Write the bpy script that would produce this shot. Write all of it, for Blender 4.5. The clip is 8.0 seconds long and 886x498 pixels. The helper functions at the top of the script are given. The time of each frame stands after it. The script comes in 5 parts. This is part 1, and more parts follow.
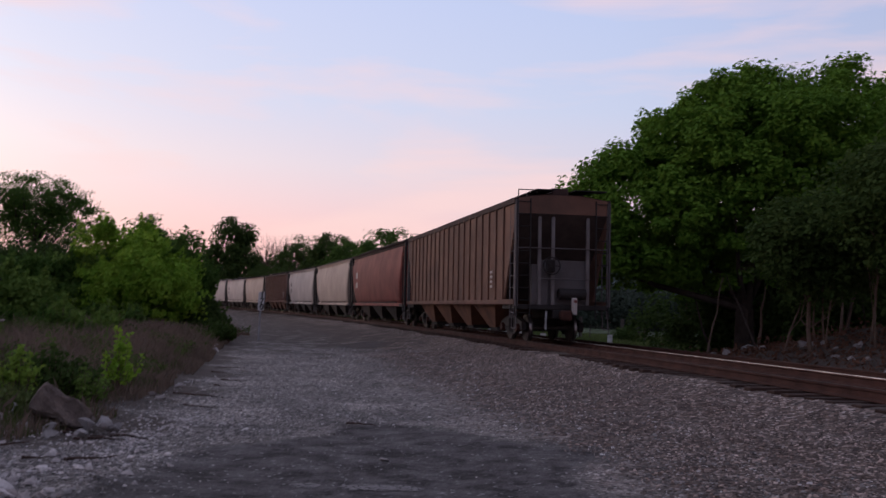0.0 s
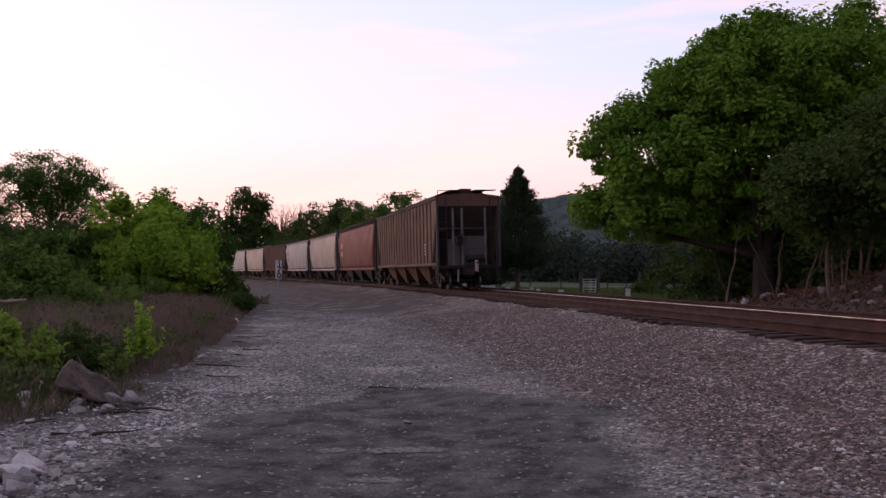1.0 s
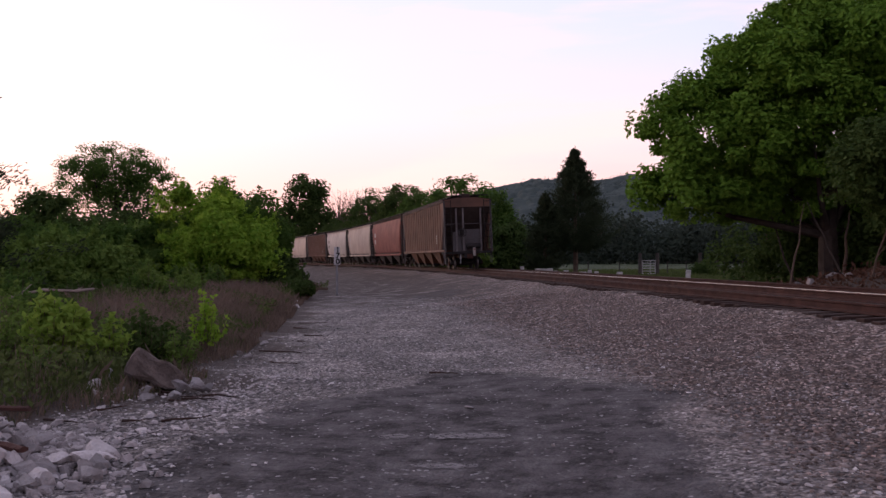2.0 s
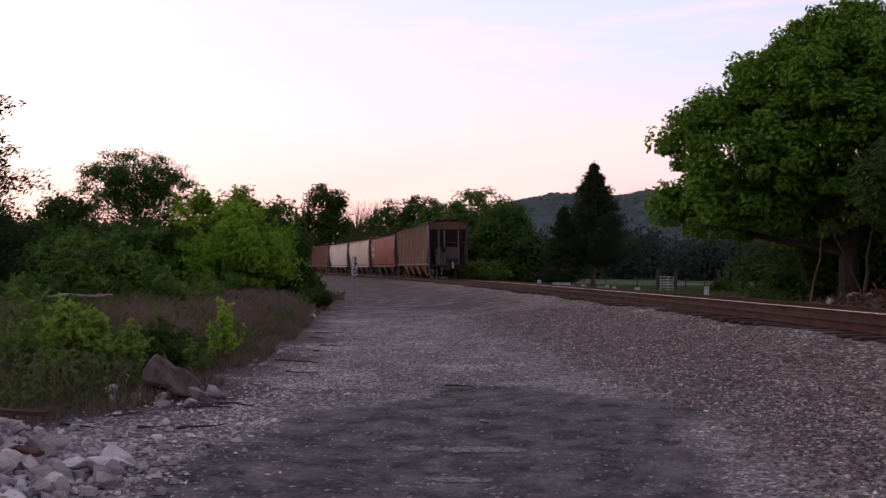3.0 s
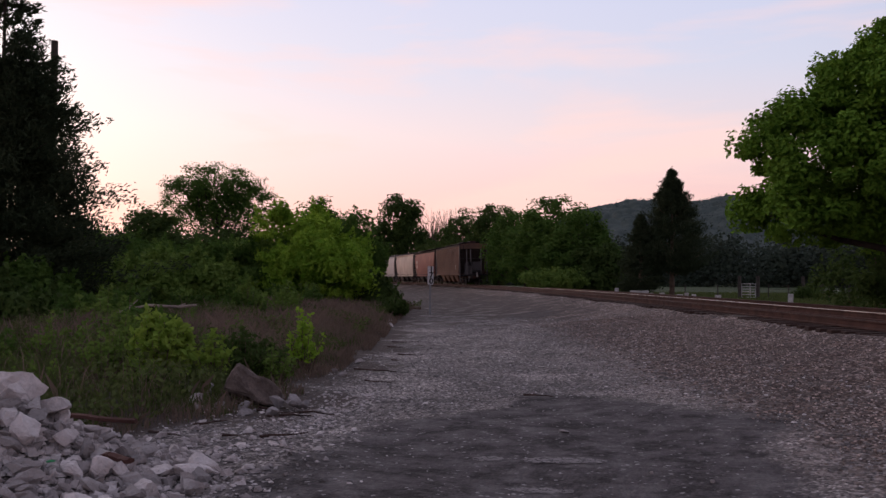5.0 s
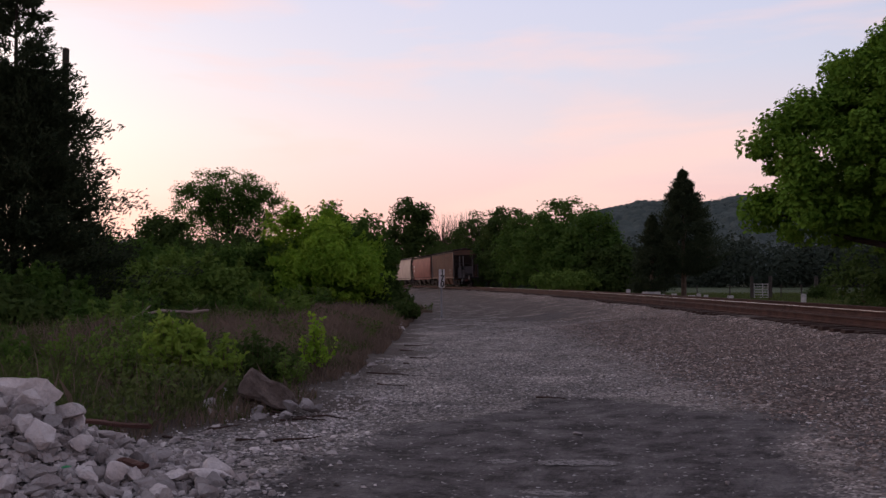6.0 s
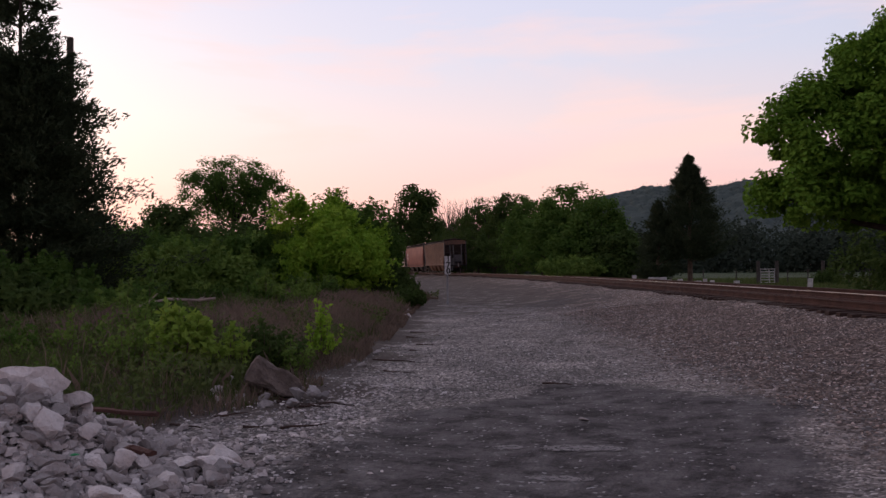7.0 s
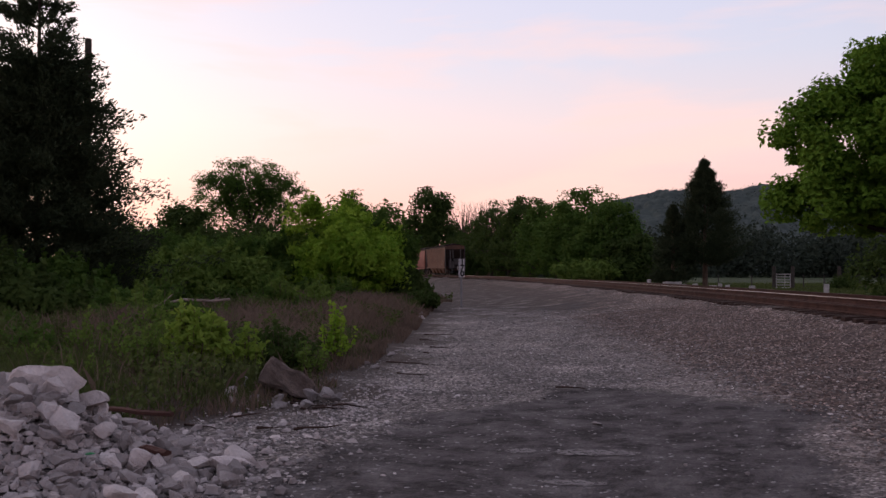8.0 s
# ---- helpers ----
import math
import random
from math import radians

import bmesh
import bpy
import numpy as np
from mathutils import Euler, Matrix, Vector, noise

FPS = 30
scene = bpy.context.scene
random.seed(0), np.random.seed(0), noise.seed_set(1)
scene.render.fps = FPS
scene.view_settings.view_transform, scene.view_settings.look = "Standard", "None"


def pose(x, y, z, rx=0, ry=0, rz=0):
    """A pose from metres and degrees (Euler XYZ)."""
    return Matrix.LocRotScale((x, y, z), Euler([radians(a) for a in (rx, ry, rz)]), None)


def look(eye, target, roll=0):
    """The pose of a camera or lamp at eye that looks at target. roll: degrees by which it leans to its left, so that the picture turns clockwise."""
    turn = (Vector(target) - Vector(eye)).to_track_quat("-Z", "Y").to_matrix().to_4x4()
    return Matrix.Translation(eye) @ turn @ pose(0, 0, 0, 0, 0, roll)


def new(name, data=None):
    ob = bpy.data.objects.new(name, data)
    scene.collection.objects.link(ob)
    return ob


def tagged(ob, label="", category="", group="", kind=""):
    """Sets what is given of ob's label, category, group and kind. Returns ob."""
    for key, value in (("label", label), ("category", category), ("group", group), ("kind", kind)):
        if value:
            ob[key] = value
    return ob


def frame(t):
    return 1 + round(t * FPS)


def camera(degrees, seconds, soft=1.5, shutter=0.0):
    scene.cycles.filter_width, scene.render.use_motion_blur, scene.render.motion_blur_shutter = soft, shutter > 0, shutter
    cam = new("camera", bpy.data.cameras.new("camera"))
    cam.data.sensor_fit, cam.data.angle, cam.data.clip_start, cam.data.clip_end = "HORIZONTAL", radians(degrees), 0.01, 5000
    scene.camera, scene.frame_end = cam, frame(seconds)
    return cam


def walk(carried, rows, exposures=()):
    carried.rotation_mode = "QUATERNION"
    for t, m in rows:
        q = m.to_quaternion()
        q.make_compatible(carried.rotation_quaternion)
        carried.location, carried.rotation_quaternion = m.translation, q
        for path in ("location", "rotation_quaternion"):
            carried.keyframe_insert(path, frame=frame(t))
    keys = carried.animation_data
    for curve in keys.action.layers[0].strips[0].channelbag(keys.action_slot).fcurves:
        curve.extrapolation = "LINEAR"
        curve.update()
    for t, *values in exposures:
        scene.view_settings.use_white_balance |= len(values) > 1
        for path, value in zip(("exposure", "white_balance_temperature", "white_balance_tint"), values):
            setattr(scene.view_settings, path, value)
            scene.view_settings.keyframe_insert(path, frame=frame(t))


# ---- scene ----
cam = camera(50.99, 8.0, soft=1.45, shutter=0.3)

# seconds, x, y, z, yaw, pitch, roll
PATH = (
    (0, 0.062, -0.036, 1.559, -0.85, 4.01, -2.97),
    (0.1, 0.062, -0.035, 1.559, -0.47, 3.50, -3.50),
    (0.2, 0.062, -0.034, 1.559, -0.54, 3.24, -3.34),
    (0.3, 0.063, -0.033, 1.558, -0.22, 2.64, -2.66),
    (0.4, 0.063, -0.031, 1.558, -0.16, 2.17, -2.18),
    (0.5, 0.063, -0.030, 1.558, -0.07, 1.52, -1.36),
    (0.7, 0.064, -0.028, 1.562, 0.03, 0.82, -1.05),
    (1, 0.065, -0.024, 1.569, 0.20, 1.58, -0.55),
    (1.5, 0.047, -0.026, 1.574, 2.12, 0.84, 0.25),
    (2, 0.036, -0.005, 1.588, 3.70, 0.57, 0.26),
    (2.2, 0.034, -0.006, 1.591, 4.174, 0.870, -0.327),
    (3.3, 0.024, 0.009, 1.593, 4.849, 1.318, -0.748),
    (3.5, 0.023, 0.008, 1.594, 4.96, 1.30, -0.55),
    (4, 0.009, 0.009, 1.595, 6.72, 1.27, -0.37),
    (4.5, 0.002, 0.014, 1.594, 7.89, 1.55, -0.46),
    (4.7, 0.003, 0.014, 1.595, 8.762, 1.649, -0.587),
    (5.8, -0.006, 0.010, 1.598, 10.000, 2.001, -0.092),
    (6, -0.005, 0.009, 1.597, 10.07, 1.98, 0.10),
    (6.5, -0.001, 0.012, 1.592, 9.95, 1.91, 0.32),
    (7, 0.001, 0.010, 1.597, 10.44, 1.17, 0.44),
    (7.5, -0.001, 0.011, 1.599, 10.98, 0.83, -0.22),
    (8, -0.000, 0.000, 1.600, 11.30, 1.33, 0.00),
)
# seconds, stops, kelvin, tint
EXPOSURES = ((0, -0.05, 6050, 8), (0.5, 0.25, 6350, 9), (1, 0.37, 6500, 14), (2, 0.41, 6520, 14.5), (3.5, 0.28, 6560, 13), (4.5, 0.12, 6600, 11), (6, 0.03, 6680, 9.5), (7, 0.08, 6700, 10), (8, 0.12, 6800, 11))
walk(cam, [(t, pose(x, y, z, 90 + p, r, w)) for t, x, y, z, w, p, r in PATH], exposures=EXPOSURES)


# ---- sky and light ----
def node(tree, kind, **values):
    n = tree.nodes.new(kind)
    for key, value in values.items():
        if key in n.inputs:
            n.inputs[key].default_value = value
    return n


def ramp(tree, fac, stops, mode="LINEAR"):
    n = tree.nodes.new("ShaderNodeValToRGB")
    n.color_ramp.interpolation = mode
    el = n.color_ramp.elements
    while len(el) < len(stops):
        el.new(0.5)
    for e, (p, c) in zip(el, stops):
        e.position, e.color = p, (*c, 1)
    tree.links.new(fac, n.inputs[0])
    return n.outputs[0]


def calc(tree, op, a, b=None, c=None, clamp=False):
    n = tree.nodes.new("ShaderNodeMath")
    n.operation, n.use_clamp = op, clamp
    for i, v in enumerate((a, b, c)):
        if v is None:
            continue
        if isinstance(v, (int, float)):
            n.inputs[i].default_value = v
        else:
            tree.links.new(v, n.inputs[i])
    return n.outputs[0]


def mixed(tree, fac, a, b, blend="MIX"):
    n = tree.nodes.new("ShaderNodeMix")
    n.data_type, n.blend_type = "RGBA", blend
    for i, v in ((0, fac), (6, a), (7, b)):
        if isinstance(v, (int, float)):
            n.inputs[i].default_value = v
        elif isinstance(v, tuple):
            n.inputs[i].default_value = (*v, 1)
        else:
            tree.links.new(v, n.inputs[i])
    return n.outputs[2]


def noisy(tree, vec, scale, detail=4.0, rough=0.55, warp=0.0):
    n = tree.nodes.new("ShaderNodeTexNoise")
    n.inputs["Scale"].default_value, n.inputs["Detail"].default_value = scale, detail
    n.inputs["Roughness"].default_value, n.inputs["Distortion"].default_value = rough, warp
    if vec is not None:
        tree.links.new(vec, n.inputs["Vector"])
    return n.outputs[0]


SUNSET = 52.0  # bearing of the sunset, degrees to the left of the y axis


def make_world():
    w = bpy.data.worlds.new("dusk_sky")
    w.use_nodes = True
    scene.world = w
    t = w.node_tree
    t.nodes.clear()
    co = t.nodes.new("ShaderNodeTexCoord").outputs["Generated"]
    sep = t.nodes.new("ShaderNodeSeparateXYZ")
    t.links.new(co, sep.inputs[0])
    x, y, z = sep.outputs
    base = ramp(t, z, (
        (0.0, (0.86, 0.45, 0.46)), (0.07, (0.88, 0.54, 0.54)), (0.15, (0.76, 0.64, 0.69)), (0.22, (0.63, 0.64, 0.78)),
        (0.32, (0.57, 0.61, 0.81)), (0.55, (0.46, 0.47, 0.62)), (1.0, (0.31, 0.305, 0.365))))
    # brighter and paler towards the sunset, dimmer in the east
    a = radians(SUNSET)
    toward = calc(t, "ADD", calc(t, "MULTIPLY", x, -math.sin(a)), calc(t, "MULTIPLY", y, math.cos(a)))
    east = calc(t, "MULTIPLY_ADD", toward, 0.5, 0.5, clamp=True)
    base = mixed(t, 1.0, base, ramp(t, east, ((0.0, (0.46, 0.46, 0.52)), (0.45, (0.68, 0.66, 0.72)), (0.72, (0.97, 0.97, 1.0)), (1.0, (1.22, 1.12, 1.08)))), "MULTIPLY")
    glow = calc(t, "POWER", calc(t, "MAXIMUM", toward, 0.0), 13.0)
    low = calc(t, "SUBTRACT", 1.0, calc(t, "ABSOLUTE", calc(t, "MULTIPLY", calc(t, "SUBTRACT", z, 0.16), 2.6)), clamp=True)
    base = mixed(t, calc(t, "MULTIPLY", glow, low), base, (1.5, 1.25, 1.08))
    # long thin clouds
    m = t.nodes.new("ShaderNodeMapping")
    m.inputs["Rotation"].default_value = (0.0, radians(10), radians(20))
    m.inputs["Scale"].default_value = (1.6, 1.3, 8.0)
    t.links.new(co, m.inputs[0])
    c = noisy(t, m.outputs[0], 1.5, 5.0, 0.5, 0.35)
    c = calc(t, "MULTIPLY", ramp(t, c, ((0.50, (0, 0, 0)), (0.64, (1, 1, 1)))), ramp(t, z, ((0.0, (0.3, 0.3, 0.3)), (0.12, (0.7, 0.7, 0.7)), (0.4, (0.55, 0.55, 0.55)), (0.6, (0.1, 0.1, 0.1)))))
    base = mixed(t, c, base, (1.0, 0.66, 0.63))
    sky = t.nodes.new("ShaderNodeTexSky")
    sky.sky_type, sky.sun_disc = "NISHITA", False
    sky.sun_elevation, sky.sun_rotation = radians(1.0), radians(-SUNSET)
    b1, b2 = node(t, "ShaderNodeBackground", Strength=1.0), node(t, "ShaderNodeBackground", Strength=0.05)
    t.links.new(base, b1.inputs[0])
    t.links.new(sky.outputs[0], b2.inputs[0])
    add, out = t.nodes.new("ShaderNodeAddShader"), t.nodes.new("ShaderNodeOutputWorld")
    t.links.new(b1.outputs[0], add.inputs[0])
    t.links.new(b2.outputs[0], add.inputs[1])
    t.links.new(add.outputs[0], out.inputs[0])


make_world()
sun = new("sun", bpy.data.lights.new("sun", "SUN"))
sun.data.energy, sun.data.angle, sun.data.color = 0.35, radians(30), (1.0, 0.72, 0.62)
sun.matrix_world = look((-60 * math.sin(radians(SUNSET)), 60 * math.cos(radians(SUNSET)), 14), (0, 0, 0))


# ---- materials ----
def material(name, color, rough=0.8, metal=0.0, vary=0.25, scale=3.0, fine=40.0, bump=0.3, tint=None, island=0.0, spec=0.3, speck=False):
    """A surface with stains at one scale and grain at another; tint: a second colour in the stains."""
    m = bpy.data.materials.new(name)
    m.use_nodes = True
    t = m.node_tree
    p = t.nodes["Principled BSDF"]
    co = t.nodes.new("ShaderNodeTexCoord").outputs["Object"]
    big, small = noisy(t, co, scale, 5.0, 0.6), noisy(t, co, fine, 3.0, 0.6)
    second = tint or tuple(c * 0.55 for c in color)
    col = mixed(t, ramp(t, big, ((0.35, (0, 0, 0)), (0.68, (1, 1, 1)))), color, second)
    g = calc(t, "MULTIPLY_ADD", small, 2 * vary, 1 - vary)
    if island:
        r = t.nodes.new("ShaderNodeNewGeometry").outputs["Random Per Island"]
        g = calc(t, "MULTIPLY", g, calc(t, "MULTIPLY_ADD", calc(t, "POWER", r, 6.0), 1.9, calc(t, "MULTIPLY_ADD", r, 0.6, 0.45)) if speck else calc(t, "MULTIPLY_ADD", r, 2 * island, 1 - island))
        o = t.nodes.new("ShaderNodeObjectInfo").outputs["Random"]
        g = calc(t, "MULTIPLY", g, calc(t, "MULTIPLY_ADD", o, island, 1 - island / 2))
    vm = t.nodes.new("ShaderNodeVectorMath")
    vm.operation = "SCALE"
    t.links.new(col, vm.inputs[0])
    t.links.new(g, vm.inputs["Scale"])
    t.links.new(vm.outputs[0], p.inputs["Base Color"])
    t.links.new(calc(t, "MULTIPLY_ADD", big, 0.25, rough - 0.12, clamp=True), p.inputs["Roughness"])
    p.inputs["Metallic"].default_value, p.inputs["Specular IOR Level"].default_value = metal, spec
    if bump:
        b = node(t, "ShaderNodeBump", Strength=bump, Distance=0.02)
        t.links.new(small, b.inputs["Height"])
        t.links.new(b.outputs[0], p.inputs["Normal"])
    return m


def leaf_material(name, color, other, through_it=0.35):
    m = bpy.data.materials.new(name)
    m.use_nodes = True
    t = m.node_tree
    p = t.nodes["Principled BSDF"]
    r = t.nodes.new("ShaderNodeNewGeometry").outputs["Random Per Island"]
    co = t.nodes.new("ShaderNodeTexCoord").outputs["Object"]
    big = noisy(t, co, 0.55, 3.0)
    col = mixed(t, calc(t, "ADD", calc(t, "MULTIPLY", r, 0.6), calc(t, "MULTIPLY_ADD", big, 1.6, -0.6), clamp=True), color, other)
    t.links.new(col, p.inputs["Base Color"])
    p.inputs["Roughness"].default_value, p.inputs["Specular IOR Level"].default_value = 0.75, 0.08
    tr = t.nodes.new("ShaderNodeBsdfTranslucent")
    t.links.new(col, tr.inputs[0])
    mx, out = node(t, "ShaderNodeMixShader", Fac=through_it), t.nodes["Material Output"]
    t.links.new(p.outputs[0], mx.inputs[1])
    t.links.new(tr.outputs[0], mx.inputs[2])
    t.links.new(mx.outputs[0], out.inputs[0])
    return m


def ground_material():
    m = bpy.data.materials.new("gravel_ground")
    m.use_nodes = True
    t = m.node_tree
    p = t.nodes["Principled BSDF"]
    co = t.nodes.new("ShaderNodeTexCoord").outputs["Object"]
    zone = t.nodes.new("ShaderNodeAttribute")
    zone.attribute_name = "zone"
    sep = t.nodes.new("ShaderNodeSeparateColor")
    t.links.new(zone.outputs["Color"], sep.inputs[0])
    patch = t.nodes.new("ShaderNodeAttribute")
    patch.attribute_name = "patch"
    rough_edge = calc(t, "MULTIPLY_ADD", noisy(t, co, 1.1, 8.0, 0.72), 1.6, -0.8)

    def mask(v, lo=0.4, hi=0.6):
        return ramp(t, calc(t, "ADD", v, rough_edge), ((lo, (0, 0, 0)), (hi, (1, 1, 1))))

    def cells(scale):
        v = t.nodes.new("ShaderNodeTexVoronoi")
        v.inputs["Scale"].default_value = scale
        t.links.new(co, v.inputs["Vector"])
        return v

    v1, v2, v3 = cells(17.0), cells(34.0), cells(9.0)
    stone = ramp(t, v1.outputs["Color"], ((0.15, (0.05, 0.042, 0.039)), (0.5, (0.145, 0.116, 0.105)), (0.7, (0.215, 0.165, 0.145)), (0.88, (0.46, 0.42, 0.40))))
    stone2 = ramp(t, v2.outputs["Color"], ((0.15, (0.075, 0.068, 0.066)), (0.5, (0.19, 0.175, 0.17)), (0.7, (0.29, 0.27, 0.262)), (0.88, (0.54, 0.51, 0.49))))
    big = noisy(t, co, 0.6, 7.0, 0.72)
    dust = ramp(t, big, ((0.36, (0.55, 0.54, 0.55)), (0.5, (0.95, 0.94, 0.94)), (0.64, (1.35, 1.32, 1.31))))
    dust = mixed(t, 1.0, dust, ramp(t, noisy(t, co, 0.22, 5.0, 0.6, 1.2), ((0.38, (0.72, 0.71, 0.71)), (0.62, (1.3, 1.27, 1.24)))), "MULTIPLY")
    dust = mixed(t, 1.0, dust, ramp(t, noisy(t, co, 4.0, 6.0, 0.75), ((0.34, (0.68, 0.67, 0.67)), (0.66, (1.32, 1.3, 1.29)))), "MULTIPLY")
    dust = mixed(t, 0.3, dust, ramp(t, v3.outputs["Color"], ((0.2, (0.4, 0.4, 0.4)), (0.8, (1.6, 1.58, 1.55)))))
    road = mixed(t, 1.0, stone2, dust, "MULTIPLY")
    ballast = mixed(t, 1.0, stone, dust, "MULTIPLY")
    tar = mixed(t, ramp(t, v2.outputs["Color"], ((0.86, (0, 0, 0)), (0.94, (1, 1, 1)))), mixed(t, ramp(t, noisy(t, co, 1.9, 8.0, 0.75), ((0.40, (0, 0, 0)), (0.64, (1, 1, 1)))), (0.036, 0.031, 0.032), (0.155, 0.142, 0.143)), (0.34, 0.33, 0.33))
    soil = mixed(t, noisy(t, co, 3.0, 6.0, 0.7), (0.06, 0.047, 0.040), (0.13, 0.106, 0.094))
    grass = mixed(t, noisy(t, co, 0.35, 6.0, 0.7), (0.030, 0.050, 0.020), (0.055, 0.078, 0.030))
    col = mixed(t, mask(sep.outputs[0], 0.1, 0.9), road, ballast)
    col = mixed(t, mask(patch.outputs["Fac"], 0.3, 0.7), col, tar)
    col = mixed(t, mask(sep.outputs[1]), col, soil)
    col = mixed(t, mask(sep.outputs[2]), col, grass)
    t.links.new(col, p.inputs["Base Color"])
    p.inputs["Roughness"].default_value, p.inputs["Specular IOR Level"].default_value = 0.9, 0.2
    h = calc(t, "ADD", calc(t, "MULTIPLY", v1.outputs["Distance"], -0.6), calc(t, "MULTIPLY", v2.outputs["Distance"], -0.4))
    b = node(t, "ShaderNodeBump", Strength=0.8, Distance=0.05)
    t.links.new(h, b.inputs["Height"])
    t.links.new(b.outputs[0], p.inputs["Normal"])
    return m


M_GROUND = ground_material()
M_BROWN = material("brown_car_paint", (0.18, 0.09, 0.062), 0.75, 0, 0.18, 0.9, 30, 0.1, tint=(0.105, 0.06, 0.046))
M_ROOF = material("dark_roof_paint", (0.055, 0.03, 0.026), 0.8, 0, 0.15, 0.8, 30, 0.1)
M_PINK = material("faded_red_paint", (0.225, 0.060, 0.050), 0.7, 0, 0.15, 0.7, 30, 0.1, tint=(0.15, 0.046, 0.040))
M_CREAM = material("cream_paint", (0.52, 0.43, 0.36), 0.7, 0, 0.12, 0.5, 30, 0.1, tint=(0.40, 0.31, 0.26))
M_PALE = material("pale_grey_paint", (0.50, 0.45, 0.42), 0.7, 0, 0.12, 0.5, 30, 0.1, tint=(0.38, 0.33, 0.31))
M_DARKRED = material("oxide_paint", (0.13, 0.055, 0.04), 0.8, 0, 0.15, 0.6, 30, 0.1)
M_ENDGREY = material("dusty_grey_steel", (0.115, 0.104, 0.108), 0.75, 0, 0.2, 1.2, 30, 0.1, tint=(0.09, 0.075, 0.075))
M_DARK = material("grimy_black_steel", (0.035, 0.03, 0.03), 0.7, 0.2, 0.3, 2, 30, 0.1)
M_ORANGE = material("rusty_hopper_steel", (0.15, 0.066, 0.037), 0.8, 0, 0.25, 1.6, 25, 0.1, tint=(0.085, 0.042, 0.03))
M_GRIME = material("grimy_brown_steel", (0.085, 0.062, 0.055), 0.8, 0, 0.25, 1.5, 30, 0.1, tint=(0.05, 0.038, 0.035))
M_WHEEL = material("worn_wheel_steel", (0.05, 0.042, 0.04), 0.5, 0.4, 0.2, 4, 30, 0.05)
M_RAIL = material("rusty_rail", (0.068, 0.027, 0.02), 0.85, 0.0, 0.2, 3, 40, 0.1)
M_HEAD = material("polished_rail_head", (0.38, 0.35, 0.35), 0.36, 1.0, 0.1, 3, 40, 0.0)
M_HEAD2 = material("dull_rail_head", (0.055, 0.03, 0.025), 0.8, 0.0, 0.15, 3, 40, 0.0)
M_TIE = material("weathered_tie_wood", (0.058, 0.033, 0.026), 0.9, 0, 0.35, 2, 25, 0.6, island=0.3)
M_WHITE = material("white_sign_paint", (0.72, 0.72, 0.74), 0.6, 0, 0.08, 3, 30, 0.05)
M_BLACK = material("black_paint", (0.02, 0.02, 0.02), 0.6, 0, 0.1, 3, 30, 0.05)
M_GREYPOST = material("galvanised_post", (0.34, 0.34, 0.36), 0.6, 0.4, 0.1, 3, 30, 0.05)
M_STONE = material("pale_limestone", (0.53, 0.49, 0.485), 0.85, 0, 0.25, 3.0, 35, 0.9, tint=(0.34, 0.295, 0.285), island=0.38)
M_GRIT = material("gravel_stones", (0.27, 0.255, 0.25), 0.85, 0, 0.25, 2.0, 60, 0.3, tint=(0.17, 0.155, 0.155), island=0.3, speck=True)
M_BALLAST = material("ballast_stones", (0.22, 0.183, 0.167), 0.85, 0, 0.25, 2.0, 60, 0.3, tint=(0.145, 0.106, 0.09), island=0.6, speck=True)
M_GREYROCK = material("grey_bank_rock", (0.26, 0.24, 0.24), 0.9, 0, 0.25, 2.5, 30, 0.7, tint=(0.15, 0.13, 0.125), island=0.3)
M_WORN = material("worn_road_paint", (0.30, 0.28, 0.28), 0.9, 0, 0.3, 7, 60, 0.2, tint=(0.17, 0.155, 0.156))
def worn_paint():
    """Old road paint, flaked away in places down to the asphalt."""
    t = M_WORN.node_tree
    co = t.nodes.new("ShaderNodeTexCoord").outputs["Object"]
    flakes = ramp(t, noisy(t, co, 14.0, 8.0, 0.75), ((0.37, (0, 0, 0)), (0.53, (0.9, 0.9, 0.9))))
    t.links.new(flakes, t.nodes["Principled BSDF"].inputs["Alpha"])


worn_paint()
M_POST = material("dusty_pale_steel", (0.19, 0.172, 0.17), 0.75, 0, 0.25, 1.5, 30, 0.1, tint=(0.13, 0.112, 0.11))
M_BARK = material("grey_brown_bark", (0.065, 0.05, 0.042), 0.9, 0, 0.3, 3, 25, 0.8)
M_PALEBARK = material("pale_bark", (0.15, 0.105, 0.08), 0.9, 0, 0.3, 3, 25, 0.6)
M_DRYLOG = material("bleached_dead_wood", (0.34, 0.28, 0.24), 0.9, 0, 0.25, 3, 30, 0.6)
M_RUSTY = material("rusty_scrap_steel", (0.11, 0.05, 0.04), 0.8, 0.2, 0.3, 4, 40, 0.4)
M_GREEN = material("green_plastic", (0.02, 0.30, 0.10), 0.5, 0, 0.1, 4, 40, 0.1)
M_POLE = material("creosoted_pole_wood", (0.07, 0.055, 0.045), 0.9, 0, 0.3, 2, 25, 0.5)
M_FENCE = material("weathered_fence_wood", (0.08, 0.068, 0.06), 0.9, 0, 0.3, 3, 25, 0.5)
M_GRAVE = material("pale_gravestone", (0.50, 0.48, 0.47), 0.8, 0, 0.2, 3, 25, 0.3, island=0.2)
M_FAR = leaf_material("dark_wood_edge", (0.032, 0.046, 0.034), (0.044, 0.060, 0.042), 0.15)
M_LITTER = leaf_material("leaf_litter", (0.17, 0.088, 0.06), (0.09, 0.052, 0.038), 0.1)
M_DRY = leaf_material("dry_grass_blades", (0.26, 0.19, 0.15), (0.13, 0.098, 0.075), 0.2)
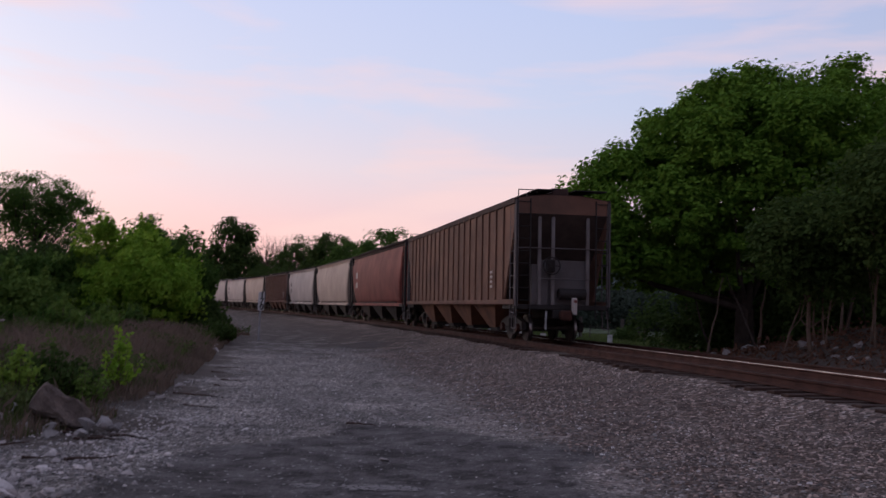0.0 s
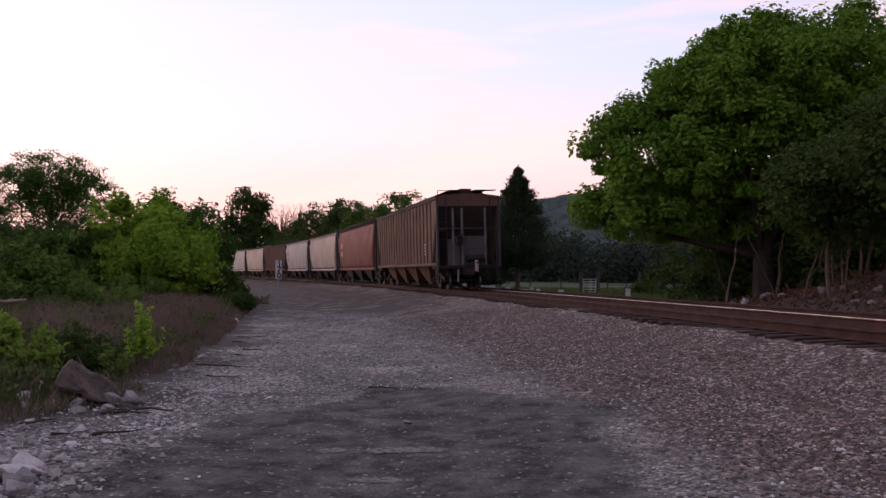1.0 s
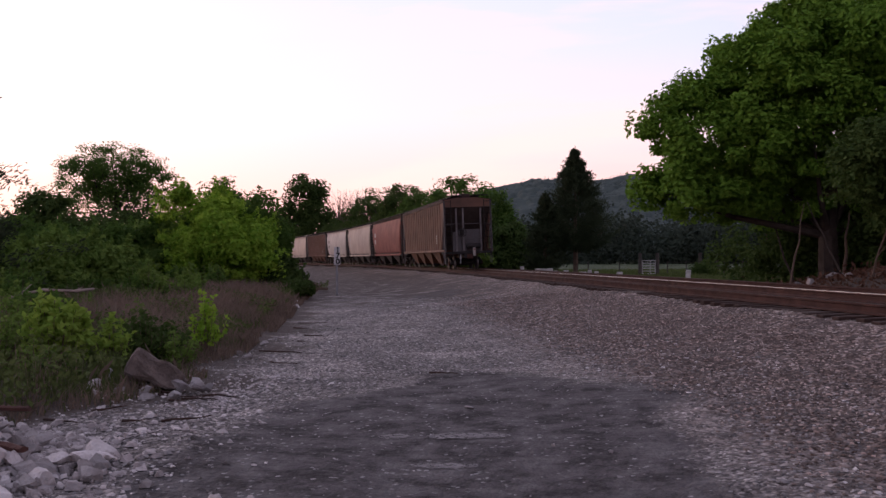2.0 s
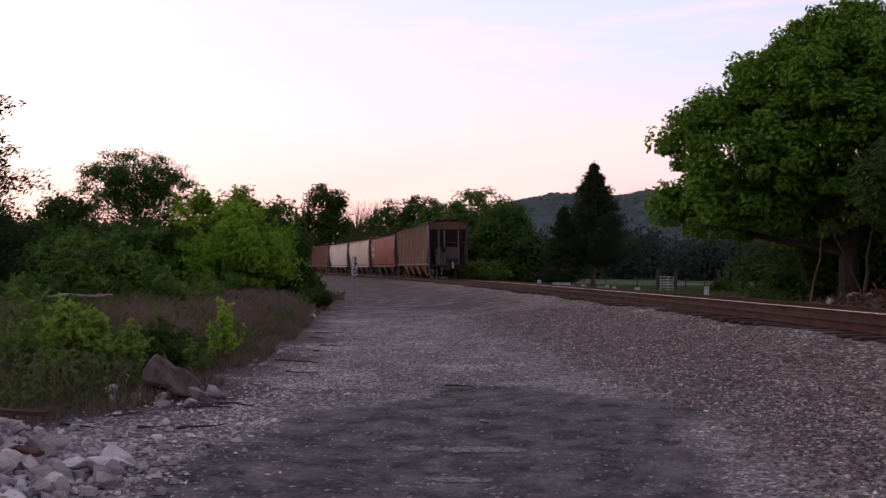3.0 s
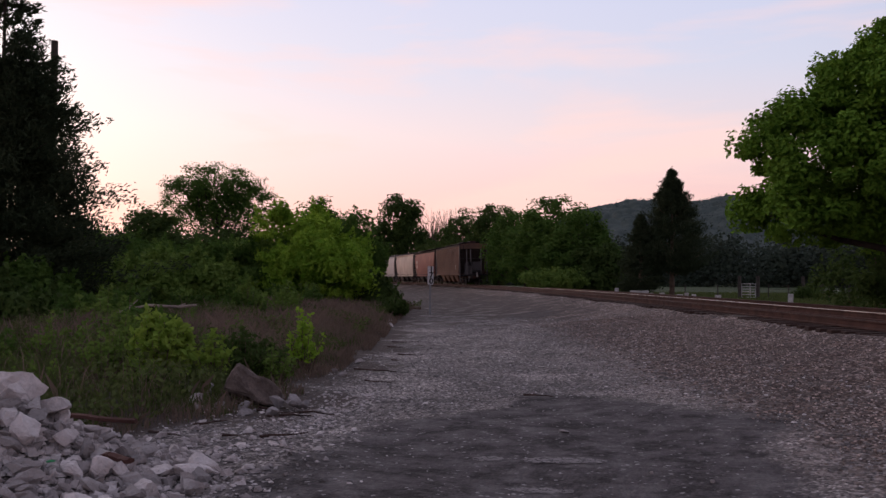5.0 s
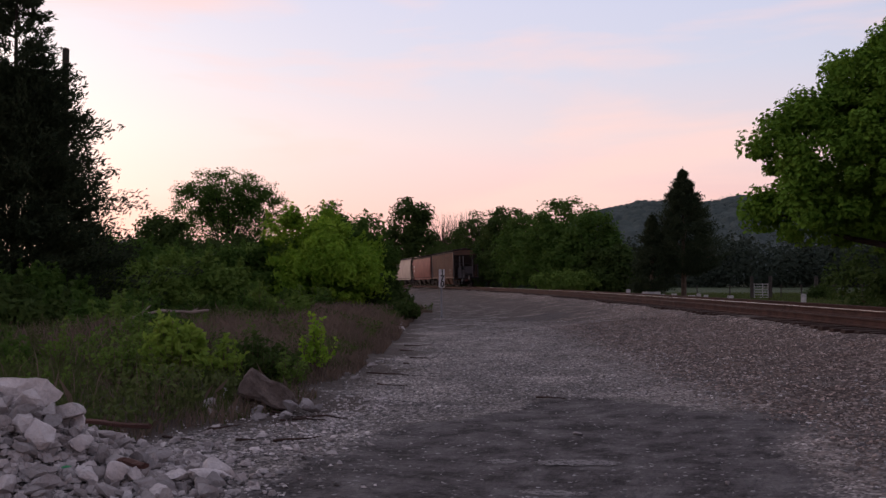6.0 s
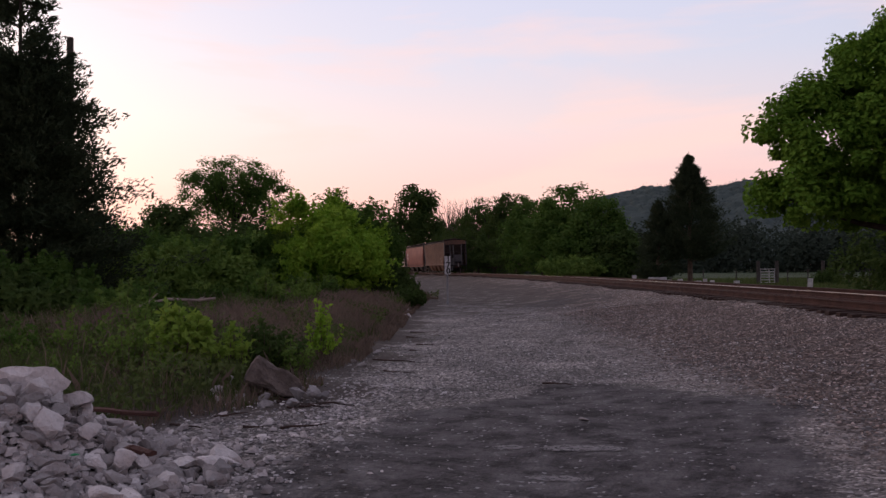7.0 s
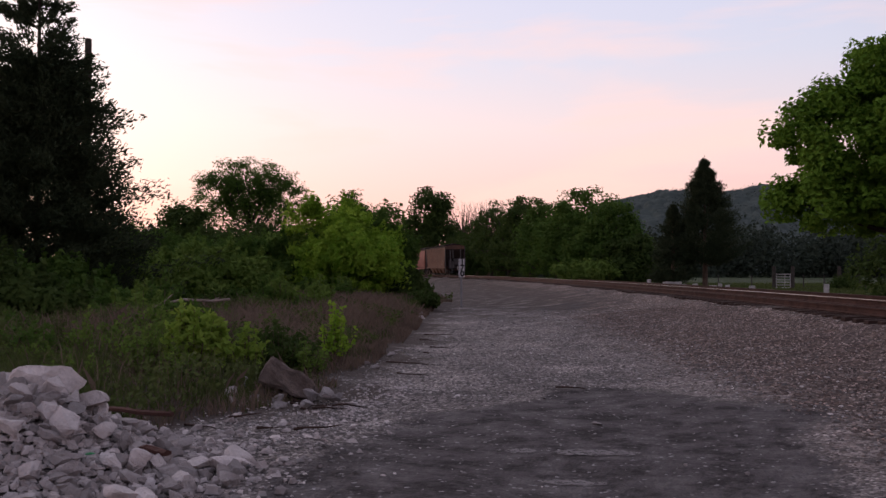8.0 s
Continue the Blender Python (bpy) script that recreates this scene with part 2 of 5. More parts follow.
M_WEED = leaf_material("green_weed_leaves", (0.10, 0.18, 0.035), (0.18, 0.265, 0.06))
M_GRASS = leaf_material("dull_grass_blades", (0.070, 0.098, 0.030), (0.115, 0.145, 0.048), 0.25)
M_BRIGHT = leaf_material("fresh_yellow_green_leaves", (0.17, 0.29, 0.045), (0.28, 0.38, 0.07))
M_LIGHT = leaf_material("light_green_leaves", (0.16, 0.32, 0.032), (0.32, 0.46, 0.058), 0.4)
M_MAPLE = leaf_material("maple_leaves", (0.088, 0.185, 0.022), (0.160, 0.285, 0.036), 0.28)
M_MID = leaf_material("mid_green_leaves", (0.06, 0.125, 0.025), (0.10, 0.17, 0.036))
M_DULL = leaf_material("dull_dark_leaves", (0.045, 0.082, 0.022), (0.075, 0.115, 0.03))
M_CEDAR = leaf_material("cedar_needles", (0.032, 0.050, 0.027), (0.055, 0.07, 0.036), 0.15)
# the pale blue-grey holds the haze of distance in the leaf colour
M_HAZEWOODS = leaf_material("haze_tinted_woodland", (0.080, 0.106, 0.100), (0.100, 0.130, 0.122), 0.2)


# ---- mesh helpers ----
def part(name, bm, mat, parent=None, label=""):
    me = bpy.data.meshes.new(name)
    bm.normal_update()
    bm.to_mesh(me)
    bm.free()
    me.materials.append(mat)
    ob = new(name, me)
    ob.parent = parent
    return tagged(ob, label)


def sheet(name, verts, faces, mat, parent=None, label="", smooth=False):
    """One mesh from arrays: verts (n, 3), faces (m, k)."""
    verts, faces = np.asarray(verts, dtype=np.float32), np.asarray(faces, dtype=np.int32)
    me = bpy.data.meshes.new(name)
    k = faces.shape[1]
    me.vertices.add(len(verts))
    me.vertices.foreach_set("co", verts.ravel())
    me.loops.add(faces.size)
    me.loops.foreach_set("vertex_index", faces.ravel())
    me.polygons.add(len(faces))
    me.polygons.foreach_set("loop_start", np.arange(0, faces.size, k, dtype=np.int32))
    me.polygons.foreach_set("use_smooth", np.full(len(faces), smooth))
    me.update(calc_edges=True)
    me.materials.append(mat)
    ob = new(name, me)
    ob.parent = parent
    return tagged(ob, label)


def box(bm, x0, x1, y0, y1, z0, z1, bevel=0.0):
    r = bmesh.ops.create_cube(bm, size=1.0, matrix=Matrix.LocRotScale(((x0 + x1) / 2, (y0 + y1) / 2, (z0 + z1) / 2), None, (x1 - x0, y1 - y0, z1 - z0)))
    if bevel:
        bmesh.ops.bevel(bm, geom=list({e for v in r["verts"] for e in v.link_edges}), offset=bevel, segments=1, affect="EDGES")
    return bm


def tube(bm, a, b, r0, r1=None, seg=8, caps=True):
    a, b = Vector(a), Vector(b)
    turn = (b - a).to_track_quat("Z", "Y").to_matrix().to_4x4()
    bmesh.ops.create_cone(bm, cap_ends=caps, segments=seg, radius1=r0, radius2=r0 if r1 is None else r1, depth=(b - a).length,
                          matrix=Matrix.Translation((a + b) / 2) @ turn)
    return bm


def prism(bm, outline, axis, lo, hi):
    """A closed outline of (u, v) swept along axis (0 or 1) from lo to hi."""
    rings = []
    for s in (lo, hi):
        rings.append([bm.verts.new((s, u, v) if axis == 0 else (u, s, v)) for u, v in outline])
    n = len(outline)
    for i in range(n):
        j = (i + 1) % n
        bm.faces.new((rings[0][i], rings[0][j], rings[1][j], rings[1][i]))
    bm.faces.new(rings[0][::-1])
    bm.faces.new(rings[1])
    bmesh.ops.recalc_face_normals(bm, faces=bm.faces)
    return bm


def empty(name, m=None):
    ob = new(name)
    ob.empty_display_size = 0.2
    if m is not None:
        ob.matrix_basis = m
    return ob


# ---- the line of the track: a wide left-hand curve ----
CX, CY, RC, A0 = -666.718, -95.45, 682.239, 0.169852
RAIL_Z, CANT = 0.90, 0.05


def along(s, off=0.0):
    a = A0 + s / (RC + 0.75)
    return CX + (RC + off) * math.cos(a), CY + (RC + off) * math.sin(a), math.degrees(a)


def off_track(x, y):
    return np.hypot(x - CX, y - CY) - RC


def bearing(az, d):
    return -d * math.sin(radians(az)), d * math.cos(radians(az))


# ---- ground ----
EDGE_Y = (-30.0, 5.0, 8.7, 12.6, 18.2, 25.0, 32.0, 42.0)
EDGE_X = (-4.6, -4.4, -4.2, -3.9, -4.6, -5.7, -6.9, -8.6)


def verge_depth(x, y):
    """Metres to the left of the gravel's edge."""
    near = np.interp(y, EDGE_Y, EDGE_X) - x
    far = -9.6 - off_track(x, y)
    k = np.clip((y - 38.0) / 8.0, 0, 1)
    return near * (1 - k) + far * k + 0.28 * np.sin(y * 1.25 + 0.4) + 0.16 * np.sin(y * 3.1 + x)


def ground_z(x, y):
    x, y = np.asarray(x, dtype=float), np.asarray(y, dtype=float)
    d = off_track(x, y)
    z = np.interp(d, (-7.0, -4.6, -2.1, -1.5, -1.25, 1.2, 1.6, 3.6, 5.6), (0.0, 0.14, 0.45, 0.585, 0.625, 0.66, 0.70, 0.70, 0.05))
    bank = np.interp(d, (3.4, 4.4, 6.0, 9.0, 20.0, 60.0), (0.0, 0.25, 0.85, 1.75, 2.5, 2.6))
    k = np.clip((38.5 - y) / 10.0, 0, 1) * np.clip((y + 30) / 20, 0, 1)
    z = np.maximum(z, bank * k)
    z = z + 0.50 * np.exp(-(((x + 5.0) / 1.15) ** 2 + ((y - 6.7) / 0.95) ** 2) ** 1.5)
    v = verge_depth(x, y)
    z = np.maximum(z, 0.0) + np.interp(v, (-0.3, 1.5, 5.0, 30.0), (0.0, 0.10, 0.30, 0.1)) * (v > -0.3)
    z = z + 0.03 * np.sin(x * 0.9 + 1.3) * np.sin(y * 0.7) + 0.02 * np.sin(x * 2.1 + y * 1.7)
    return z


def make_ground():
    def spread(fine_lo, fine_hi, step, out):
        mid = np.arange(fine_lo, fine_hi, step)
        g = np.geomspace(step, out, 46)
        return np.concatenate([fine_lo - g[::-1], mid, fine_hi + g])

    xs, ys = spread(-34, 24, 0.3, 3200), spread(-4, 70, 0.3, 3600)
    X, Y = np.meshgrid(xs, ys)
    Z = ground_z(X, Y)
    n, m = X.shape
    idx = np.arange(n * m).reshape(n, m)
    faces = np.stack([idx[:-1, :-1], idx[:-1, 1:], idx[1:, 1:], idx[1:, :-1]], -1).reshape(-1, 4)
    ob = sheet("ground", np.stack([X, Y, Z], -1).reshape(-1, 3), faces, M_GROUND, smooth=True)
    d, v = off_track(X, Y), verge_depth(X, Y)
    ballast = np.interp(d, (-6.4, -4.4), (0, 1)) * np.interp(d, (4.5, 5.5), (1, 0))
    soil = np.maximum(np.interp(v, (-1.5, 0.6), (0, 1)), np.interp(d, (3.6, 4.8), (0, 1)) * np.clip((44 - Y) / 8, 0, 1))
    soil = np.maximum(soil, np.interp(np.abs(d), (1.1, 1.35), (0.9, 0)))
    soil = np.maximum(soil, np.interp(d, (1.3, 1.6, 3.2, 3.8), (0, 0.62, 0.62, 0)))
    # brown soil mixed in further along, also standing in for shade between far stones
    soil = np.maximum(soil, np.interp(Y, (14, 42, 400, 500), (0.1, 0.60, 0.60, 0)) * np.interp(d, (-3.6, -2.0), (1, 0.6)) * (d < 0) * (v < 0.6))
    grass = np.maximum(np.interp(v, (5.0, 9.0), (0, 1)) , np.interp(d, (4.4, 5.4), (0, 1)) * np.clip((Y - 40) / 8, 0, 1))
    heap = np.exp(-(((X + 4.9) / 2.0) ** 2 + ((Y - 6.7) / 1.7) ** 2))
    soil, grass = soil * (1 - heap), grass * (1 - heap)
    col = np.stack([ballast, soil, grass, np.ones_like(d)], -1).reshape(-1, 4).astype(np.float32)
    at = ob.data.color_attributes.new("zone", "FLOAT_COLOR", "POINT")
    at.data.foreach_set("color", col.ravel())
    # a worn sheet of old asphalt before the camera
    r = np.hypot((X + 0.25 - 0.08 * (Y - 8.5)) / 2.25, (Y - 8.0) / 4.9) + 0.10 * np.sin(X * 2.3 + 0.5 * Y) + 0.06 * np.sin(Y * 1.7)
    r = np.minimum(r, np.hypot((X + 2.6) / 1.8, (Y - 38.0) / 5.0) + 0.36)
    pa = ob.data.attributes.new("patch", "FLOAT", "POINT")
    pa.data.foreach_set("value", np.interp(r, (0.5, 0.9, 1.2), (1.05, 0.75, -0.3)).ravel().astype(np.float32))
    tagged(ob, "grey gravel road with ballast, dry soil and grass", "ground", kind="structure")


make_ground()


# ---- track ----
def rail_sweep(name, off, head_z, s0, s1, parent, head_mat, step=2.0):
    """A flat-bottomed rail along the curve, head and web in two meshes."""
    foot = [(-0.07, -0.172), (-0.07, -0.155), (-0.012, -0.135), (-0.01, -0.05), (-0.036, -0.038), (-0.036, -0.006),
            (0.036, -0.006), (0.036, -0.038), (0.01, -0.05), (0.012, -0.135), (0.07, -0.155), (0.07, -0.172)]
    head = [(-0.037, -0.012), (-0.034, -0.001), (-0.025, 0.002), (0.025, 0.002), (0.034, -0.001), (0.037, -0.012)]
    made = []
    for nm, prof, mat in ((name, foot, M_RAIL), ("rail_head", head, head_mat)):
        ss = np.arange(s0, s1 + 0.01, step)
        vs = [(*along(s, off + u)[:2], head_z + w) for s in ss for u, w in prof]
        k = len(prof)
        fs = [(i * k + j, i * k + (j + 1) % k, (i + 1) * k + (j + 1) % k, (i + 1) * k + j) for i in range(len(ss) - 1) for j in range(k)]
        made.append(sheet(nm, vs, fs, mat, parent if nm == name else made[0]))
    return made[0]


def make_track():
    tr = tagged(empty("railway_track"), "single rusty railway track on timber sleepers and stone ballast", "railway track", kind="structure")
    rail_sweep("rail", -0.755, RAIL_Z - CANT, -60, 330, tr, M_HEAD2)
    rail_sweep("rail", 0.755, RAIL_Z, -60, 330, tr, M_HEAD)
    rng = np.random.default_rng(5)
    bm = box(bmesh.new(), -1.32, 1.32, -0.115, 0.115, -0.18, 0.0, 0.012)
    first = part("sleeper", bm, M_TIE, tr)
    me, n = first.data, 0
    bpy.data.objects.remove(first)
    far = []
    for i in range(-20, 560):
        s = i * 0.55
        x, y, a = along(s, rng.normal(0, 0.03))
        m = pose(x, y, RAIL_Z - CANT / 2 - 0.176 + rng.normal(0, 0.006), rng.normal(0, 0.6), -math.degrees(CANT / 1.51), a + rng.normal(0, 0.8))
        if n < 300:
            ob = new("sleeper", me)
            ob.parent, ob.matrix_basis = tr, m
            n += 1
        else:
            far.append(m)
    vs, fs = [], []
    c = np.array([(x, y, z) for x in (-1.32, 1.32) for y in (-0.115, 0.115) for z in (-0.18, 0)])
    q = np.array([(0, 1, 3, 2), (4, 6, 7, 5), (0, 4, 5, 1), (2, 3, 7, 6), (1, 5, 7, 3), (0, 2, 6, 4)])
    for i, m in enumerate(far):
        r = np.array(m)
        vs.append(c @ r[:3, :3].T + r[:3, 3])
        fs.append(q + 8 * i)
    tagged(sheet("far_sleepers", np.concatenate(vs), np.concatenate(fs), M_TIE, tr), kind="stuff")
    # an old rail left lying on the far shoulder
    old = rail_sweep("old_rail", 2.75, 0.88, -30, 60, None, M_HEAD2)
    tagged(old, "rusty old rail lying on the ballast shoulder", "rail")


make_track()


# ---- train ----
def wheelset(parent, y):
    bm = bmesh.new()
    for sx in (-1, 1):
        for r, x0, x1 in ((0.42, 0.70, 0.80), (0.455, 0.67, 0.70), (0.14, 0.80, 0.88)):
            tube(bm, (sx * x0, 0, 0), (sx * x1, 0, 0), r, seg=24)
    tube(bm, (-0.95, 0, 0), (0.95, 0, 0), 0.08, seg=10)
    ob = part("wheelset", bm, M_WHEEL, parent)
    for sx in (-1, 1):
        part("tread", tube(bmesh.new(), (sx * 0.71, 0, 0), (sx * 0.795, 0, 0), 0.423, seg=24, caps=False), M_HEAD, ob)
    ob.location = (0, y, 0.42)
    return ob


def bogie(parent, y):
    bm = bmesh.new()
    box(bm, -1.15, 1.15, y - 0.2, y + 0.2, 0.42, 0.72, 0.03)
    part("bolster", bm, M_DARK, parent)
    for sx in (-1, 1):
        bm = prism(bmesh.new(), [(y - 1.2, 0.36), (y - 1.2, 0.60), (y - 0.95, 0.66), (y - 0.4, 0.78), (y + 0.4, 0.78), (y + 0.95, 0.66), (y + 1.2, 0.60), (y + 1.2, 0.36),
                                 (y + 0.7, 0.34), (y + 0.35, 0.20), (y - 0.35, 0.20), (y - 0.7, 0.34)], 0, sx * 0.95 - 0.07, sx * 0.95 + 0.07)
        sf = part("side_frame", bm, M_DARK, parent)
        bm = bmesh.new()
        for k in (-0.14, 0, 0.14):
            tube(bm, (sx * 1.0, y + k, 0.26), (sx * 1.0, y + k, 0.5), 0.06, seg=8)
        part("spring", bm, M_DARK, sf)
        for wy in (-0.87, 0.87):
            bm = tube(bmesh.new(), (sx * 0.98, y + wy, 0.42), (sx * 1.12, y + wy, 0.42), 0.13, seg=10)
            part("bearing_cap", bm, M_RAIL, sf)
    return [wheelset(parent, y + k) for k in (-0.87, 0.87)]


def ladder(parent, x, y, z0, z1, mat, along_x=True, w=0.42):
    bm = bmesh.new()
    for k in (-w / 2, w / 2):
        a = (x + k, y, z0) if along_x else (x, y + k, z0)
        tube(bm, a, (a[0], a[1], z1), 0.022, seg=6)
    z = z0 + 0.15
    while z < z1:
        p, q = ((x - w / 2, y, z), (x + w / 2, y, z)) if along_x else ((x, y - w / 2, z), (x, y + w / 2, z))
        tube(bm, p, q, 0.014, seg=5)
        z += 0.38
    return part("ladder", bm, mat, parent)


def end_gear(car, h, y, sgn, post_mat, detailed):
    """Platform, posts, ladders, coupler at one end; y: the end's place, sgn: its outward way."""
    bm = box(bmesh.new(), -1.5, 1.5, min(y, y - sgn * 1.5), max(y, y - sgn * 1.5), 1.0, 1.16, 0.02)
    box(bm, -0.3, 0.3, min(y, y - sgn * 2.2), max(y, y - sgn * 2.2), 0.74, 1.0, 0.02)
    part("end_platform", bm, M_DARK, car)
    bm = box(bmesh.new(), -0.12, 0.12, min(y, y + sgn * 0.45), max(y, y + sgn * 0.45), 0.72, 0.94, 0.03)
    box(bm, -0.19, 0.16, min(y + sgn * 0.3, y + sgn * 0.5), max(y + sgn * 0.3, y + sgn * 0.5), 0.68, 0.99, 0.04)
    part("coupler", bm, M_RAIL, car)
    for sx in (-1, 1):
        bm = box(bmesh.new(), sx * 1.5 - 0.05, sx * 1.5 + 0.05, y - 0.06, y + 0.06, 1.1, h - 0.35)
        part("corner_post", bm, post_mat, car)
        ladder(car, sx * 1.28, y + sgn * 0.05, 0.75, h - 0.3, M_DARK)
        ladder(car, sx * 1.52, y - sgn * 0.36, 0.75, h - 0.5, post_mat, False)
        bm = bmesh.new()
        for dy in (0.0, 0.45):
            tube(bm, (sx * 1.5, y - sgn * dy, 0.42), (sx * 1.5, y - sgn * dy, 1.02), 0.02, seg=5)
        tube(bm, (sx * 1.5, y, 0.42), (sx * 1.5, y - sgn * 0.45, 0.42), 0.02, seg=5)
        part("sill_step", bm, M_ENDGREY, car)
    if not detailed:
        return
    for x in (-0.72, -0.28, 0.86):
        part("end_post", box(bmesh.new(), x - 0.05, x + 0.05, y - sgn * 0.12 - 0.04, y - sgn * 0.12 + 0.04, 1.1, h - 0.72), M_POST, car)
    part("centre_plate", box(bmesh.new(), -0.72, 0.86, y - sgn * 0.30 - 0.02, y - sgn * 0.30 + 0.02, 1.16, 2.55, 0.01), M_ENDGREY, car, "dusty grey shear plate")
    bm = box(bmesh.new(), -0.95, -0.42, y - sgn * 0.22 - 0.05, y - sgn * 0.22 + 0.05, 1.16, 2.4, 0.01)
    part("side_plate", bm, M_ENDGREY, car)
    bm = bmesh.new()
    tube(bm, (-1.5, y, 2.9), (1.5, y, 2.9), 0.02, seg=6)
    tube(bm, (-0.7, y + sgn * 0.05, 1.95), (0.9, y + sgn * 0.05, 1.95), 0.02, seg=6)
    part("cross_rail", bm, M_ENDGREY, car)
    # brake wheel
    bm = bmesh.new()
    cx, cz, R = -0.42, 2.35, 0.27
    for i in range(20):
        a, b = 2 * math.pi * i / 20, 2 * math.pi * (i + 1) / 20
        tube(bm, (cx + R * math.cos(a), y + sgn * 0.2, cz + R * math.sin(a)), (cx + R * math.cos(b), y + sgn * 0.2, cz + R * math.sin(b)), 0.02, seg=5)
    for i in range(5):
        a = 2 * math.pi * i / 5
        tube(bm, (cx, y + sgn * 0.17, cz), (cx + R * math.cos(a), y + sgn * 0.2, cz + R * math.sin(a)), 0.014, seg=5)
    part("brake_wheel", bm, M_DARK, car)
    part("brake_housing", box(bmesh.new(), -0.56, -0.28, min(y, y + sgn * 0.14), max(y, y + sgn * 0.14), 2.15, 2.55, 0.03), M_DARK, car)
    bm = tube(bmesh.new(), (-0.1, y - sgn * 0.05, 1.5), (0.75, y - sgn * 0.05, 1.5), 0.17, seg=14)
    part("air_reservoir", bm, M_DARK, car)
    # end-of-train marker on the coupler
    bm = box(bmesh.new(), 0.25, 0.39, min(y + sgn * 0.1, y + sgn * 0.3), max(y + sgn * 0.1, y + sgn * 0.3), 0.85, 1.38, 0.03)
    dev = part("end_of_train_marker", bm, M_PALE, car, "pale end-of-train marker box with red lens")
    part("lens", tube(bmesh.new(), (0.32, y + sgn * 0.29, 1.27), (0.32, y + sgn * 0.32, 1.27), 0.05, seg=12), M_PINK, dev)
    bm = bmesh.new()
    tube(bm, (-0.55, y + sgn * 0.1, 0.95), (-0.6, y + sgn * 0.2, 0.4), 0.035, seg=6)
    part("air_hose", bm, M_GREYPOST, car)


def roof_gear(car, h, L, mat, detailed=False):
    bm = prism(bmesh.new(), [(-1.56, h - 0.34), (-1.58, h - 0.28), (-0.6, h - 0.14), (0, h - 0.11), (0.6, h - 0.14), (1.58, h - 0.28), (1.56, h - 0.34)], 1, -L / 2 + 0.05, L / 2 - 0.05)
    part("roof", bm, mat, car)
    bm = bmesh.new()
    for sx in (-1, 1):
        box(bm, sx * 0.62 - 0.3, sx * 0.62 + 0.3, -L / 2 - 0.15, L / 2 + 0.15, h - 0.03, h)
    for i in range(int(L / 1.6)):
        y = -L / 2 + 0.8 + i * 1.6
        box(bm, -0.95, 0.95, y - 0.03, y + 0.03, h - 0.16, h - 0.03)
    part("running_board", bm, M_DARK, car)
    bm = box(bmesh.new(), -0.28, 0.28, -L / 2 + 0.3, L / 2 - 0.3, h - 0.12, h + 0.10, 0.03)
    part("hatch_cover", bm, mat, car)
    for sgn in (-1, 1) if detailed else ():
        y = sgn * (L / 2 - 0.02)
        bm = bmesh.new()
        tube(bm, (-1.45, y, h - 0.3), (-1.45, y, h - 0.02), 0.018, seg=5)
        tube(bm, (-1.45, y, h - 0.02), (-0.85, y, h - 0.02), 0.018, seg=5)
        tube(bm, (-0.85, y, h - 0.02), (-0.85, y, h - 0.12), 0.018, seg=5)
        part("grab_iron", bm, M_DARK, car)
        bm = prism(bmesh.new(), [(0.3, h - 0.03), (1.35, h - 0.03), (1.35, h), (0.3, h)], 1, y - 0.25, y + 0.25)
        part("crossover_board", bm, M_DARK, car)


def hoppers(car, L, count, mat):
    span = (L - 5.2) / count
    for i in range(count):
        y = -L / 2 + 2.6 + span * (i + 0.5)
        bm = bmesh.new()
        top = [bm.verts.new((sx * 1.45, y + sy * span * 0.5, 1.28)) for sx, sy in ((-1, -1), (1, -1), (1, 1), (-1, 1))]
        low = [bm.verts.new((sx * 1.05, y + sy * 0.42, 0.36)) for sx, sy in ((-1, -1), (1, -1), (1, 1), (-1, 1))]
        for j in range(4):
            bm.faces.new((top[j], top[(j + 1) % 4], low[(j + 1) % 4], low[j]))
        bm.faces.new(low[::-1])
        bm.faces.new(top)
        bmesh.ops.recalc_face_normals(bm, faces=bm.faces)
        hp = part("hopper_bay", bm, mat, car)
        part("outlet_gate", box(bmesh.new(), -1.0, 1.0, y - 0.46, y + 0.46, 0.24, 0.38, 0.02), M_DARK, hp)


